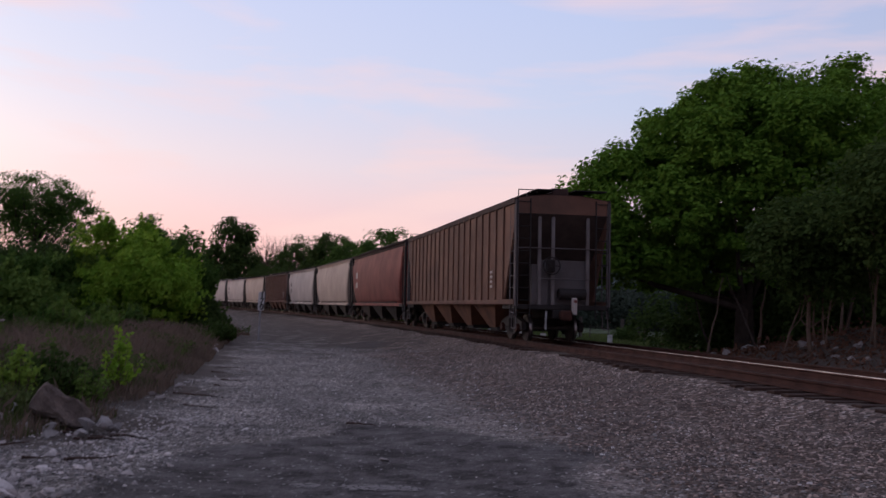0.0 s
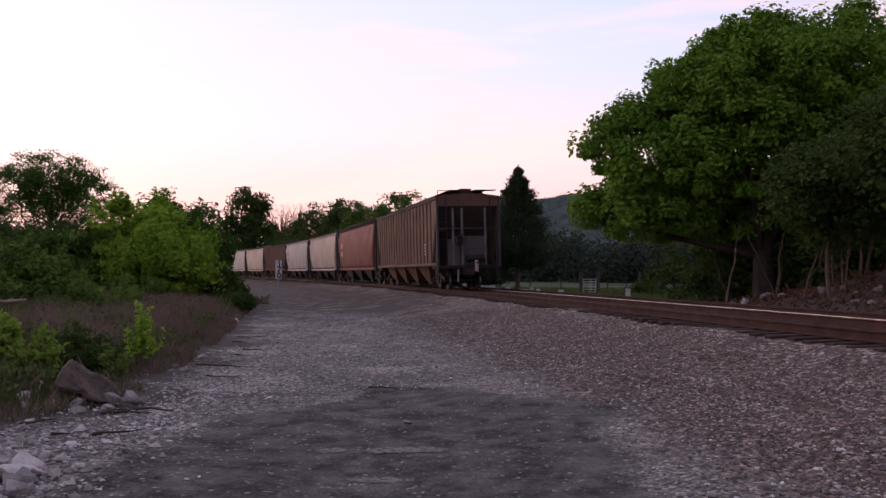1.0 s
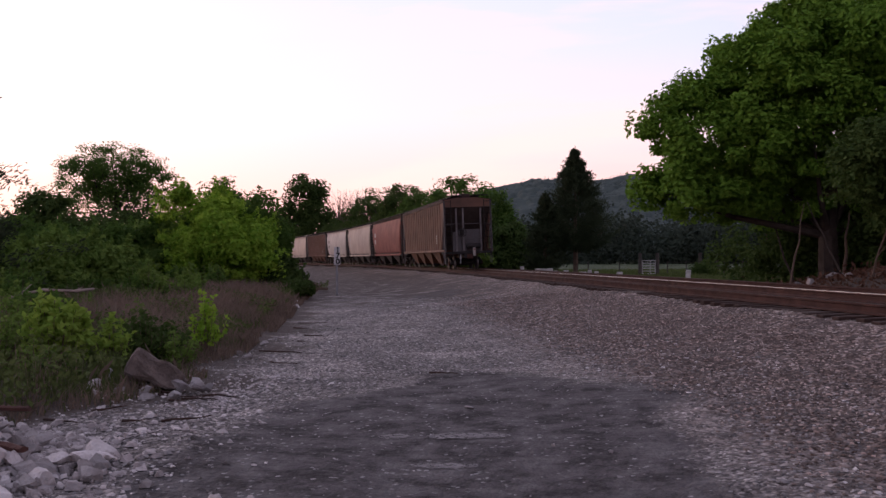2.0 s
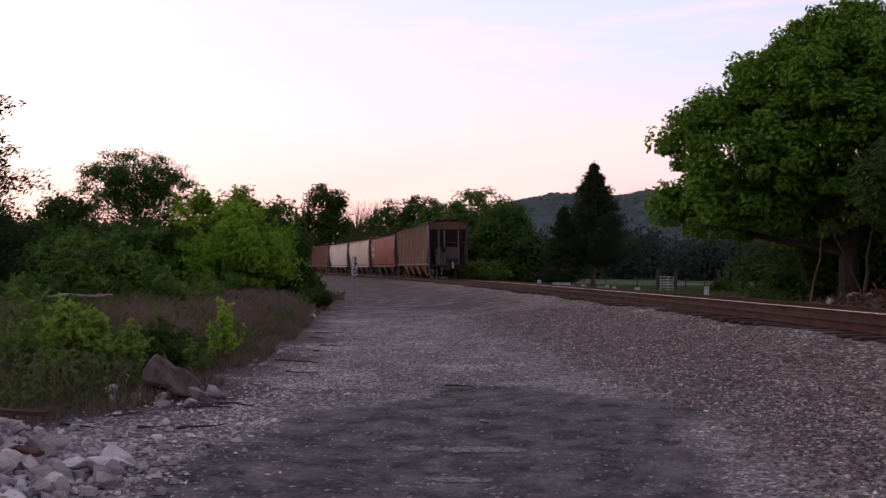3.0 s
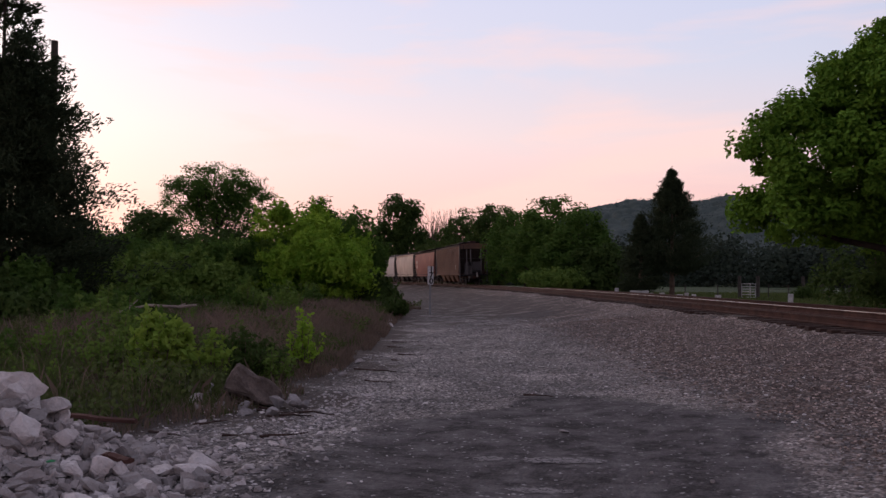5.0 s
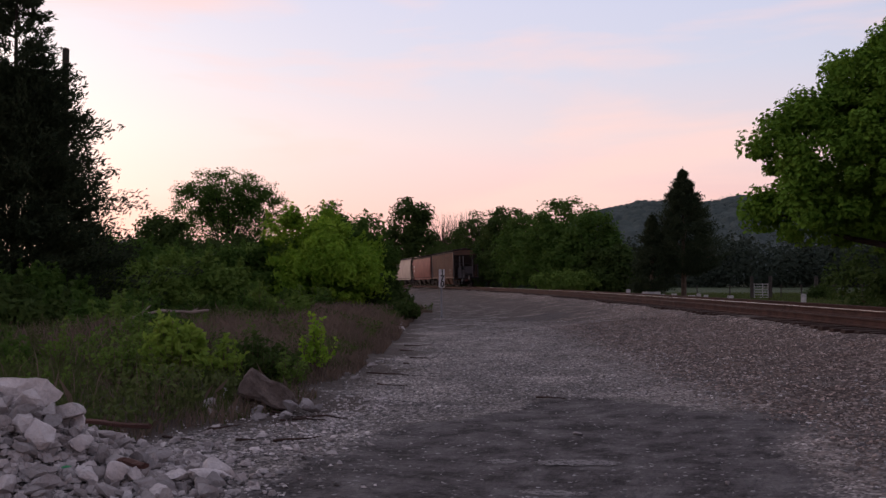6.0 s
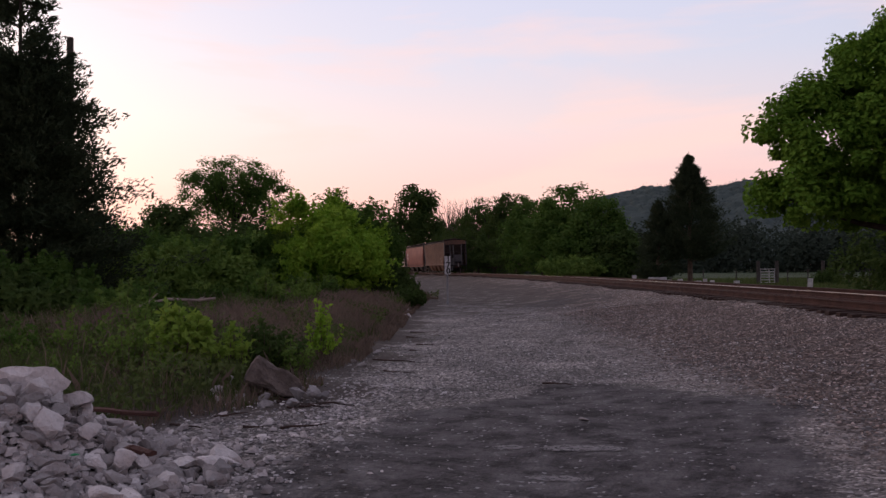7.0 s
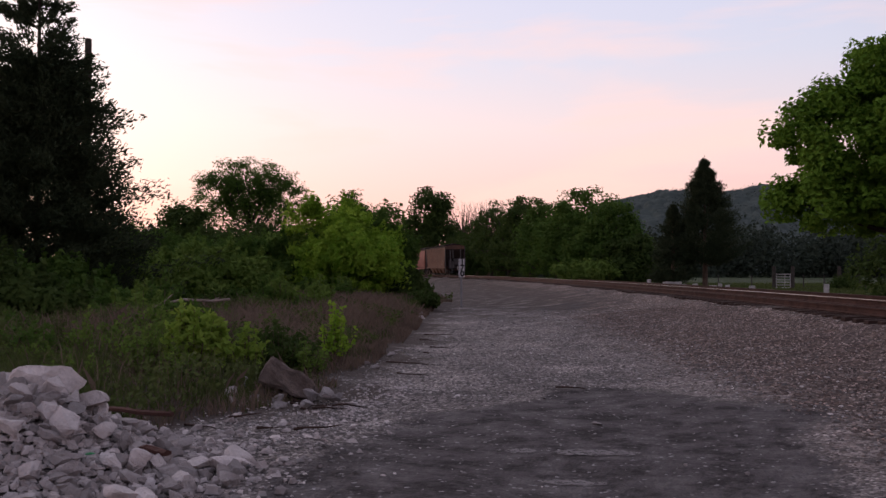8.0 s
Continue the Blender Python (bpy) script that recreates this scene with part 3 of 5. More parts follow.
def ribbed_hopper(L, h, mat, roof_mat, label, bays=4, detailed=False):
    car = tagged(empty("hopper_car"), label, "rail car", group="cars of the freight train")
    zs, cut = 1.26, 1.25
    for sx in (-1, 1):
        # side sheet, cut back towards the sill at both ends
        bm = prism(bmesh.new(), [(-L / 2, h - 0.32), (L / 2, h - 0.32), (L / 2, h - 0.8), (L / 2 - cut, zs), (-L / 2 + cut, zs), (-L / 2, h - 0.8)], 0, sx * 1.5 - 0.03, sx * 1.5 + 0.03)
        side = part("side_sheet", bm, mat, car)
        n = 19
        rib = None
        for i in range(n):
            y = -L / 2 + cut + 0.05 + (L - 2 * cut - 0.1) * i / (n - 1)
            if rib is None:
                rib = box(bmesh.new(), -0.035, 0.035, -0.05, 0.05, zs + 0.02, h - 0.36)
                rib = part("rib", rib, mat, side)
                me = rib.data
            else:
                rib = new("rib", me)
                rib.parent = side
            rib.location = (sx * 1.545, y, 0)
        part("side_sill", box(bmesh.new(), sx * 1.52 - 0.06, sx * 1.52 + 0.06, -L / 2, L / 2, 1.14, 1.3, 0.015), mat, car)
        part("top_chord", box(bmesh.new(), sx * 1.53 - 0.05, sx * 1.53 + 0.05, -L / 2, L / 2, h - 0.46, h - 0.27, 0.015), roof_mat, car)
        # stencilled panels
        bm = bmesh.new()
        for k in range(4):
            box(bm, sx * 1.59 - 0.004, sx * 1.59 + 0.004, -L / 2 + 2.45, -L / 2 + 2.75, 1.7 + 0.16 * k, 1.78 + 0.16 * k)
        part("stencil_bar", bm, M_PALE, car)
    for sgn in (-1, 1):
        ye = sgn * L / 2
        # header and sloping end sheet
        bm = prism(bmesh.new(), [(-1.5, h - 0.75), (1.5, h - 0.75), (1.5, h - 0.3), (0.6, h - 0.16), (-0.6, h - 0.16), (-1.5, h - 0.3)], 1, min(ye, ye - sgn * 0.04), max(ye, ye - sgn * 0.04))
        part("end_header", bm, M_ENDGREY if not detailed else mat, car)
        bm = prism(bmesh.new(), [(ye, h - 0.75), (ye - sgn * 0.05, h - 0.7), (ye - sgn * 2.9, 1.2), (ye - sgn * 2.8, 1.16)], 0, -1.47, 1.47)
        part("slope_sheet", bm, M_GRIME, car)
        end_gear(car, h, ye, sgn, M_ENDGREY, detailed or sgn < 0)
    roof_gear(car, h, L, roof_mat, detailed)
    hoppers(car, L, bays, M_ORANGE if detailed else mat)
    for sgn in (-1, 1):
        bogie(car, sgn * (L / 2 - 2.1))
    return car


def curved_hopper(L, h, mat, roof_mat, label, bays=3):
    """A car whose smooth sides bulge and whose ends slope in below."""
    car = tagged(empty("hopper_car"), label, "rail car", group="cars of the freight train")
    prof = []
    for i in range(13):
        u = i / 12
        prof.append((1.30 + 0.30 * math.sin(math.pi * min(1, u * 0.92 + 0.04)) ** 0.7, u))
    st = [(-L / 2 + 0.5, h - 0.9), (-L / 2 + 1.05, 2.2), (-L / 2 + 1.5, 1.3), (-L / 2 + 1.9, 1.16), (0, 1.16), (L / 2 - 1.9, 1.16), (L / 2 - 1.5, 1.3), (L / 2 - 1.05, 2.2), (L / 2 - 0.5, h - 0.9)]
    vs, fs, k = [], [], 2 * len(prof)
    for y, zb in st:
        pr = [(w, 1.16 + u * (h - 0.3 - 1.16)) for w, u in prof]
        pr = [(w, max(z, zb)) for w, z in pr]
        vs += [(-w, y, z) for w, z in pr] + [(w, y, z) for w, z in reversed(pr)]
    for i in range(len(st) - 1):
        fs += [(i * k + j, (i + 1) * k + j, (i + 1) * k + (j + 1) % k, i * k + (j + 1) % k) for j in range(k)]
    body = sheet("body", vs, fs, mat, car, smooth=True)
    bm = bmesh.new()
    bm.from_mesh(body.data)
    bmesh.ops.remove_doubles(bm, verts=bm.verts, dist=0.001)
    bm.edges.ensure_lookup_table()
    bmesh.ops.holes_fill(bm, edges=[e for e in bm.edges if e.is_boundary])
    bmesh.ops.recalc_face_normals(bm, faces=bm.faces)
    bm.to_mesh(body.data)
    bm.free()
    for sx in (-1, 1):
        part("top_chord", box(bmesh.new(), sx * 1.40 - 0.06, sx * 1.40 + 0.06, -L / 2 + 0.2, L / 2 - 0.2, h - 0.5, h - 0.28, 0.02), roof_mat, car)
        part("side_sill", box(bmesh.new(), sx * 1.42 - 0.07, sx * 1.42 + 0.07, -L / 2, L / 2, 1.02, 1.2, 0.015), mat, car)
        bm = bmesh.new()
        for k in range(2):
            box(bm, sx * 1.60 - 0.006, sx * 1.60 + 0.006, L / 2 - 3.0, L / 2 - 2.3, 2.2 + 0.65 * k, 2.6 + 0.65 * k)
        part("stencil_bar", bm, M_PALE if mat is not M_PALE else M_ENDGREY, car)
    for sgn in (-1, 1):
        end_gear(car, h, sgn * L / 2, sgn, M_DARK, False)
        part("end_bulkhead", box(bmesh.new(), -1.3, 1.3, min(sgn * (L / 2 - 1.7), sgn * (L / 2 - 1.8)), max(sgn * (L / 2 - 1.7), sgn * (L / 2 - 1.8)), 1.1, 2.0), M_DARKRED, car)
    roof_gear(car, h, L, roof_mat)
    hoppers(car, L, bays, M_DARK)
    for sgn in (-1, 1):
        bogie(car, sgn * (L / 2 - 2.0))
    return car


def make_train():
    """Cars from the tail forwards, each with its distance from the tail."""
    out, s = [], 0.0
    plan = (
        (19.0, 4.72, "rib", M_BROWN, M_ROOF, "brown ribbed covered hopper car with a dusty grey end"),
        (18.9, 4.72, "curve", M_PINK, M_ROOF, "faded red covered hopper car with smooth curved sides"),
        (18.2, 4.66, "curve", M_CREAM, M_CREAM, "cream covered hopper car with smooth curved sides"),
        (17.9, 4.66, "curve", M_PALE, M_PALE, "pale grey covered hopper car with smooth curved sides"),
        (18.0, 4.72, "rib", M_DARKRED, M_ROOF, "dark oxide-red ribbed covered hopper car"),
        (17.0, 4.66, "curve", M_CREAM, M_CREAM, "cream covered hopper car with smooth curved sides"),
        (17.0, 4.66, "curve", M_PALE, M_PALE, "pale grey covered hopper car with smooth curved sides"),
        (17.0, 4.66, "curve", M_PALE, M_PALE, "pale grey covered hopper car with smooth curved sides"),
        (17.0, 4.72, "rib", M_BROWN, M_ROOF, "brown ribbed covered hopper car"),
        (17.0, 4.66, "curve", M_CREAM, M_CREAM, "cream covered hopper car with smooth curved sides"),
    )
    for i, (L, h, kind, mat, roof, label) in enumerate(plan):
        if kind == "rib":
            car = ribbed_hopper(L, h, mat, roof, label, 4, i == 0)
        else:
            car = curved_hopper(L, h, mat, roof, label)
        out.append((car, s + L / 2))
        s += L + 1.0
    return out


TRAIN = make_train()


def tail(t):
    return 8.98 + 15.824 * t - 0.202 * t * t


def motions():
    times = [i * 0.25 for i in range(33)]
    for car, ahead in TRAIN:
        rows = []
        for t in times:
            x, y, a = along(tail(t) + ahead)
            rows.append((t, pose(x, y, RAIL_Z - CANT / 2, 0, -math.degrees(CANT / 1.51), a)))
        walk(car, rows)
    # the wheels of the last cars roll
    for car, ahead in TRAIN[:2]:
        for w in [o for o in car.children if o.name.startswith("wheelset")]:
            p = w.location.copy()
            rows = [(f / FPS, pose(*p, -math.degrees((tail(f / FPS) - tail(0)) / 0.42), 0, 0)) for f in range(0, 241)]
            walk(w, rows)


# ---- plants ----
def leaf_quads(rng, pos, size, out=None, lift=0.3, narrow=0.55, facing=None):
    """One bent leaf of four corners at each place; out: the way it points, facing: the way its upper side looks, roughly."""
    n = len(pos)
    d = rng.normal(0, 1, (n, 3))
    if facing is not None:
        up = facing + rng.normal(0, 0.65, (n, 3))
        d = np.cross(up, d)
    else:
        if out is not None:
            d = d * 0.8 + out
        d[:, 2] += lift * rng.normal(0.4, 0.6, n)
    d /= np.linalg.norm(d, axis=1, keepdims=True) + 1e-9
    side = np.cross(d, up if facing is not None else rng.normal(0, 1, (n, 3)))
    side /= np.linalg.norm(side, axis=1, keepdims=True) + 1e-9
    up = np.cross(side, d)
    s = (size * rng.uniform(0.6, 1.3, n))[:, None]
    a, b = pos - d * s * 0.5, pos + d * s * 0.5
    c, e = pos + side * s * narrow * 0.5 + up * s * 0.10, pos - side * s * narrow * 0.5 + up * s * 0.10
    v = np.stack([a, c, b, e], 1).reshape(-1, 3)
    f = np.arange(4 * n).reshape(n, 4)
    return v, f


def limb_mesh(rng, base, top, r, tips, bends=5):
    """A tapered trunk and limbs to the tips, as one tube mesh."""
    bm = bmesh.new()
    base, top = np.array(base, float), np.array(top, float)
    path = [base + (top - base) * k / bends + (rng.normal(0, 0.12, 3) * min(1.0, r / 0.2) * (0 < k < bends)) for k in range(bends + 1)]
    for k in range(bends):
        tube(bm, path[k], path[k + 1], r * (1 - 0.75 * k / bends), r * (1 - 0.75 * (k + 1) / bends), 8, False)
    for tip in tips:
        tip = np.array(tip, float)
        k = int(np.clip((tip[2] - base[2]) / max(top[2] - base[2], 0.1) * bends * 0.55 + rng.normal(0, 0.5), 1, bends - 1))
        a = path[k]
        mid = (a + tip) / 2 + np.array([0, 0, -0.05 * np.linalg.norm(tip - a)]) + rng.normal(0, 0.15, 3)
        rr = r * 0.42 * (1 - 0.5 * k / bends)
        tube(bm, a, mid, rr, rr * 0.6, 6, False)
        tube(bm, mid, tip, rr * 0.6, rr * 0.15, 5, False)
    return bm


def tree(name, label, x, y, lobes, leaf, count, clumps, mat, bark=None, trunk_r=0.3, seed=1, spread=0.5, category="tree", limbs=14, narrow=0.6, sink=0.1, shoots=0, lump=0.74, rise=0.85):
    """lobes: (dx, dy, z, rx, ry, rz) ellipsoids of the crown round the foot at (x, y)."""
    rng = np.random.default_rng(seed)
    z0 = float(ground_z(x, y)) - sink
    ob = tagged(empty(name, pose(x, y, z0)), label, category)
    lumps = []
    for l in lobes:
        for _ in range(6):
            d = rng.normal(0, 1, 3)
            d[2] = abs(d[2]) * 0.9 - 0.25
            d /= np.linalg.norm(d)
            k = rng.uniform(0.30, 0.5)
            lumps.append((l[0] + d[0] * l[3] * lump, l[1] + d[1] * l[4] * lump, l[2] + d[2] * l[5] * lump, l[3] * k, l[4] * k, l[5] * k))
    lobes = [(*l[:3], l[3] * 0.94, l[4] * 0.94, l[5] * 0.94) for l in lobes] + lumps
    clumps, count = int(clumps * 1.0), int(count * 1.1)
    vol = np.array([l[3] * l[4] * l[5] for l in lobes]) ** 0.8
    cs, outs = [], []
    for l, w in zip(lobes, vol / vol.sum()):
        k = max(3, int(clumps * w))
        d = rng.normal(0, 1, (k, 3))
        d /= np.linalg.norm(d, axis=1, keepdims=True)
        rad = rng.uniform(0.45, 1.0, k) ** 0.5 * (1 + rng.normal(0, 0.07, k))
        cs.append(np.array(l[:3]) + d * rad[:, None] * np.array(l[3:]))
        outs.append(d)
    cs, outs = np.concatenate(cs), np.concatenate(outs)
    keep = cs[:, 2] > 0.25
    cs, outs = cs[keep], outs[keep]
    per = max(4, count // len(cs))
    which = np.repeat(np.arange(len(cs)), per)
    sizes = rng.uniform(0.55, 1.35, len(cs))[which][:, None] * spread
    off = np.clip(rng.normal(0, 1, (len(which), 3)), -1.5, 1.5) * sizes * np.array([1, 1, 0.7])
    pos = cs[which] + off
    pos[:, 2] = np.maximum(pos[:, 2], 0.08)
    face = off / (np.linalg.norm(off, axis=1, keepdims=True) + 1e-6) * 0.85 + outs[which] * (1.0 - 0.75 * rise) + np.array([0, 0, rise])
    if shoots:
        # upright leafy shoots that stand out of the crown
        up = np.flatnonzero(outs[:, 2] > -0.2)
        pick = up[rng.integers(0, len(up), shoots)]
        k = np.repeat(np.arange(shoots), 34)
        reach = rng.uniform(0.35, 0.95, shoots)[k]
        u = rng.uniform(0, 1, len(k))
        way = outs[pick] * np.array([0.55, 0.55, 0.2]) + np.array([0, 0, 0.8])
        thin = (0.15 * (1.15 - u))[:, None]
        extra = cs[pick][k] + way[k] * (u * reach)[:, None] + np.clip(rng.normal(0, 1, (len(k), 3)), -1.6, 1.6) * thin
        pos, face = np.concatenate([pos, extra]), np.concatenate([face, outs[pick][k] * 0.6 + np.array([0, 0, 0.7])])
    v, f = leaf_quads(rng, pos, leaf, None, 0.4, narrow, face)
    sheet("crown", v, f, mat, ob)
    top = 0.84 * max(l[2] + l[5] * 0.2 for l in lobes)
    lean = np.array(lobes[0][:2]) * 0.5
    tips = cs[rng.permutation(len(cs))[:limbs]]
    part("trunk", limb_mesh(rng, (0, 0, 0), (lean[0], lean[1], top), trunk_r, tips), bark or M_BARK, ob)
    return ob


def cedar(name, label, x, y, height, radius, seed, mat, leaf=0.2, sprays=420, per=60, taper=0.9, bare=0.06, ragged=0.16, trunk_r=0.2, second=None, rise=0.25, open_from=2.0):
    """A dense evergreen cone of upswept sprays with a ragged outline."""
    rng = np.random.default_rng(seed)
    z0 = float(ground_z(x, y)) - 0.1
    ob = tagged(empty(name, pose(x, y, z0)), label, "conifer")
    cones = [(0, 0, height, radius, sprays, bare)]
    if second:
        cones.append(second)
    P, D = [], []
    bm = bmesh.new()
    for cx, cy, h, r, k, low in cones:
        for i in range(k):
            u = rng.uniform(0, 1) ** 1.15
            if u > open_from and rng.uniform(0, 1) > 0.21:
                continue
            z = h * (low + (1 - low) * u)
            rr = r * (1 - u) ** taper * min(1.0, 0.72 + u * 2.2) + 0.12
            a = rng.uniform(0, 2 * math.pi)
            reach = rr * (1 + rng.normal(0, ragged)) * rng.uniform(0.55, 1.0) ** 0.5 * (1.12 if rng.uniform(0, 1) < 0.05 else 1.0)
            tip = np.array([cx + reach * math.cos(a), cy + reach * math.sin(a), z + rise * reach])
            root = np.array([cx + 0.15 * reach * math.cos(a), cy + 0.15 * reach * math.sin(a), z - 0.10 * reach])
            w = rng.uniform(0.1, 1.06, per) ** 0.62
            p = root + (tip - root) * w[:, None] + np.clip(rng.normal(0, 1, (per, 3)), -1.6, 1.6) * 0.11 * (0.5 + min(rr, 2.4) / 2.4) * np.array([1, 1, 0.8])
            d = (tip - root) / (np.linalg.norm(tip - root) + 1e-6)
            P.append(p)
            D.append(np.repeat((d * 1.3 + np.array([0, 0, 2.2 * rise + 0.15]))[None], per, 0))
            if i % 14 == 0:
                tube(bm, root, tip, 0.035, 0.008, 5, False)
        tube(bm, (cx, cy, 0), (cx, cy, h * 0.96), trunk_r, 0.02, 8, False)
        lead = np.array([[cx, cy, h * q] for q in np.linspace(0.9, 1.03, 40)]) + rng.normal(0, 0.07, (40, 3))
        P.append(lead)
        D.append(np.repeat(np.array([[0, 0, 2.0]]), 40, 0))
    v, f = leaf_quads(rng, np.concatenate(P), leaf, np.concatenate(D), 0.2, 0.3)
    sheet("crown", v, f, mat, ob)
    part("trunk", bm, M_PALEBARK if second else M_BARK, ob)
    return ob


def make_trees():
    # the big maple beyond the track and the scrub on the bank beside it
    tree("maple_tree", "large spreading maple with dense green leaves beyond the track", 12.0, 35.0,
         [(0.2, 0, 6.9, 4.7, 4.2, 4.0), (0, 0, 6.5, 3.0, 3.0, 3.0), (-4.0, -0.5, 4.6, 2.7, 2.6, 2.5), (-5.2, -0.5, 6.1, 1.8, 1.8, 1.2), (-5.0, 0.2, 3.9, 1.9, 1.7, 1.7), (-3.2, 0.8, 3.4, 2.0, 1.7, 1.4), (3.0, 0.5, 9.5, 3.2, 3.2, 2.2), (4.2, 0, 6.5, 3.5, 3.6, 3.2), (-1.2, 1.0, 4.0, 3.2, 2.2, 1.8), (-2.5, 0, 8.3, 2.0, 2.0, 1.5), (-3.9, 0, 7.1, 1.3, 1.5, 1.0), (-1.0, 0, 9.25, 1.9, 2.0, 1.45), (0.9, 0.3, 9.7, 1.8, 1.8, 1.5), (2.0, 1.0, 4.2, 3.6, 2.2, 2.0)],
         0.205, 175000, 1050, M_MAPLE, trunk_r=0.42, seed=11, spread=0.33)
    tree("maple_tree", "tall green maple rising behind the scrub", 20.5, 39.0,
         [(0, 0, 6.0, 4.2, 3.6, 3.6), (1.5, 0, 4.0, 4.5, 3, 3.0)], 0.26, 30000, 260, M_MAPLE, trunk_r=0.38, seed=12, spread=0.42)
    for i, (x, y, h, r) in enumerate(((12.6, 24.0, 5.6, 2.0), (15.0, 25.6, 6.4, 2.4), (11.2, 27.0, 4.6, 1.7), (17.2, 23.4, 6.0, 2.4))):
        tree("scrub_tree", "dull green scrub tree with thin pale stems on the bank", x, y,
             [(-0.4, 0, h * 0.68, r, r * 0.8, h * 0.26), (0.6, 0.2, h * 0.5, r * 0.9, r * 0.7, h * 0.2), (0, 0.3, h * 0.88, r * 0.6, r * 0.6, h * 0.14)],
             0.17, 15000, 190, M_DULL, M_PALEBARK, 0.075, 20 + i, 0.32, limbs=10)
    for i, (x, y, h, r, mat) in enumerate(((11.6, 37.5, 3.0, 1.5, M_DULL), (13.2, 36.0, 3.8, 2.0, M_DULL), (14.2, 33.6, 3.4, 1.6, M_DULL), (15.8, 34.5, 4.0, 2.4, M_DULL), (12.0, 43.0, 4.2, 2.8, M_DULL), (18.8, 34.0, 4.0, 2.4, M_DULL), (22.5, 33.0, 4.6, 2.8, M_DULL), (13.8, 40.0, 3.6, 3.0, M_DULL), (17.6, 42.0, 4.0, 3.2, M_DULL), (13.2, 22.4, 0.8, 0.7, M_MID), (24.5, 26.0, 6.0, 3.0, M_DULL))):
        tree("undergrowth_bush", "dark undergrowth bush beneath the maple", x, y, [(0, 0, h * 0.45, r, r * 0.8, h * 0.45), (r * 0.5, 0, h * 0.7, r * 0.7, r * 0.6, h * 0.3)], 0.22, 5000, 80, mat, M_PALEBARK, 0.06, 300 + i, 0.34, "bush", limbs=9)
    # bare brown saplings in the shade under the maple
    for i in range(11):
        rng = np.random.default_rng(700 + i)
        x, y = 9.6 + i * 0.85 + rng.uniform(-0.3, 0.3), 31.5 + rng.uniform(-1.5, 3.5)
        h = rng.uniform(2.0, 3.0)
        z0 = float(ground_z(x, y)) - 0.1
        ob = tagged(empty("sapling", pose(x, y, z0)), "thin bare brown sapling in the shade of the maple", "sapling", "saplings under the maple")
        lean = rng.normal(0, 0.5, 2)
        part("stem", limb_mesh(rng, (0, 0, 0), (lean[0], lean[1], h), rng.uniform(0.04, 0.08), []), M_PALEBARK if i % 3 == 0 else M_BARK, ob)
    # evergreen by the graveyard
    x, y = bearing(-4.45, 68.0)
    cedar("cedar_tree", "dark dense cedar with a double trunk beside the graves", x, y, 9.4, 3.0, 31, M_CEDAR, 0.2, 800, 54, 0.9, 0.22, 0.2, 0.2, second=(-2.2, -0.4, 6.2, 1.75, 320, 0.1))
    # evergreen with a ragged top on the near side
    x, y = bearing(34.9, 31.0)
    cedar("cedar_tree", "tall dark cedar with a thin ragged top", x, y, 12.7, 3.4, 33, M_CEDAR, 0.18, 1500, 125, 0.98, 0.03, 0.24, 0.13, rise=0.10, open_from=0.60)
    # broad oak, thin of leaf, against the sunset
    x, y = bearing(23.1, 82.0)
    tree("oak_tree", "broad open oak with sky showing through its limbs", x, y,
         [(0, 0, 9.4, 3.2, 3, 1.9), (0, 0, 7.7, 2.8, 2, 1.6), (-3.2, 0, 8.4, 1.8, 2, 1.8), (3.2, 0, 8.0, 2.0, 2, 1.7), (1.6, 0, 6.6, 3.2, 2, 1.4), (-2.0, 0, 6.5, 2.6, 2, 1.4)],
         0.18, 30000, 330, M_MID, trunk_r=0.30, seed=41, spread=0.40, limbs=26)
    # trees behind the light green thicket
    for az, d, h, r, seed, mat in ((17.0, 66, 7.1, 2.0, 51, M_MID), (15.6, 70, 6.2, 2.2, 52, M_MID), (12.05, 190, 18.8, 4.4, 53, M_DULL), (26.7, 60, 5.9, 1.9, 54, M_DULL), (24.9, 74, 4.8, 3.2, 55, M_DULL), (23.2, 76, 5.4, 3.4, 155, M_DULL), (21.6, 76, 5.0, 2.6, 156, M_DULL),
                                  (21.2, 72, 4.2, 3.4, 56, M_MID), (30.2, 62, 3.8, 2.6, 57, M_MID), (17.0, 120, 9.0, 4.5, 58, M_MID), (40.0, 60, 2.6, 3.0, 59, M_MID)):
        x, y = bearing(az, d)
        tree("broadleaf_tree", "dark green broadleaf tree behind the thicket" if d < 100 else "tall dark green tree far along the line", x, y,
             [(0, 0, h * 0.72, r * 0.8, r * 0.8, h * 0.27), (-r * 0.4, 0, h * 0.45, r * 0.9, r * 0.8, h * 0.3), (r * 0.45, 0, h * 0.5, r * 0.8, r * 0.8, h * 0.26)],
             0.23 if d < 100 else 0.6, 11500, 130, mat, trunk_r=0.22, seed=seed, spread=0.42 if d < 100 else 1.0)
    # row on the outer side of the curve
    for i, (az, d, h, r, mat) in enumerate(((9.9, 178, 9.5, 5.0, M_DULL), (8.3, 150, 12.0, 5.0, M_DULL), (7.2, 130, 12.4, 4.6, M_DULL), (5.9, 112, 10.8, 4.2, M_DULL), (4.3, 98, 9.6, 3.8, M_MID), (2.6, 88, 9.9, 3.8, M_MID), (1.1, 84, 8.0, 3.0, M_MID), (0.1, 82, 5.6, 2.2, M_DULL))):
        x, y = bearing(az, d)
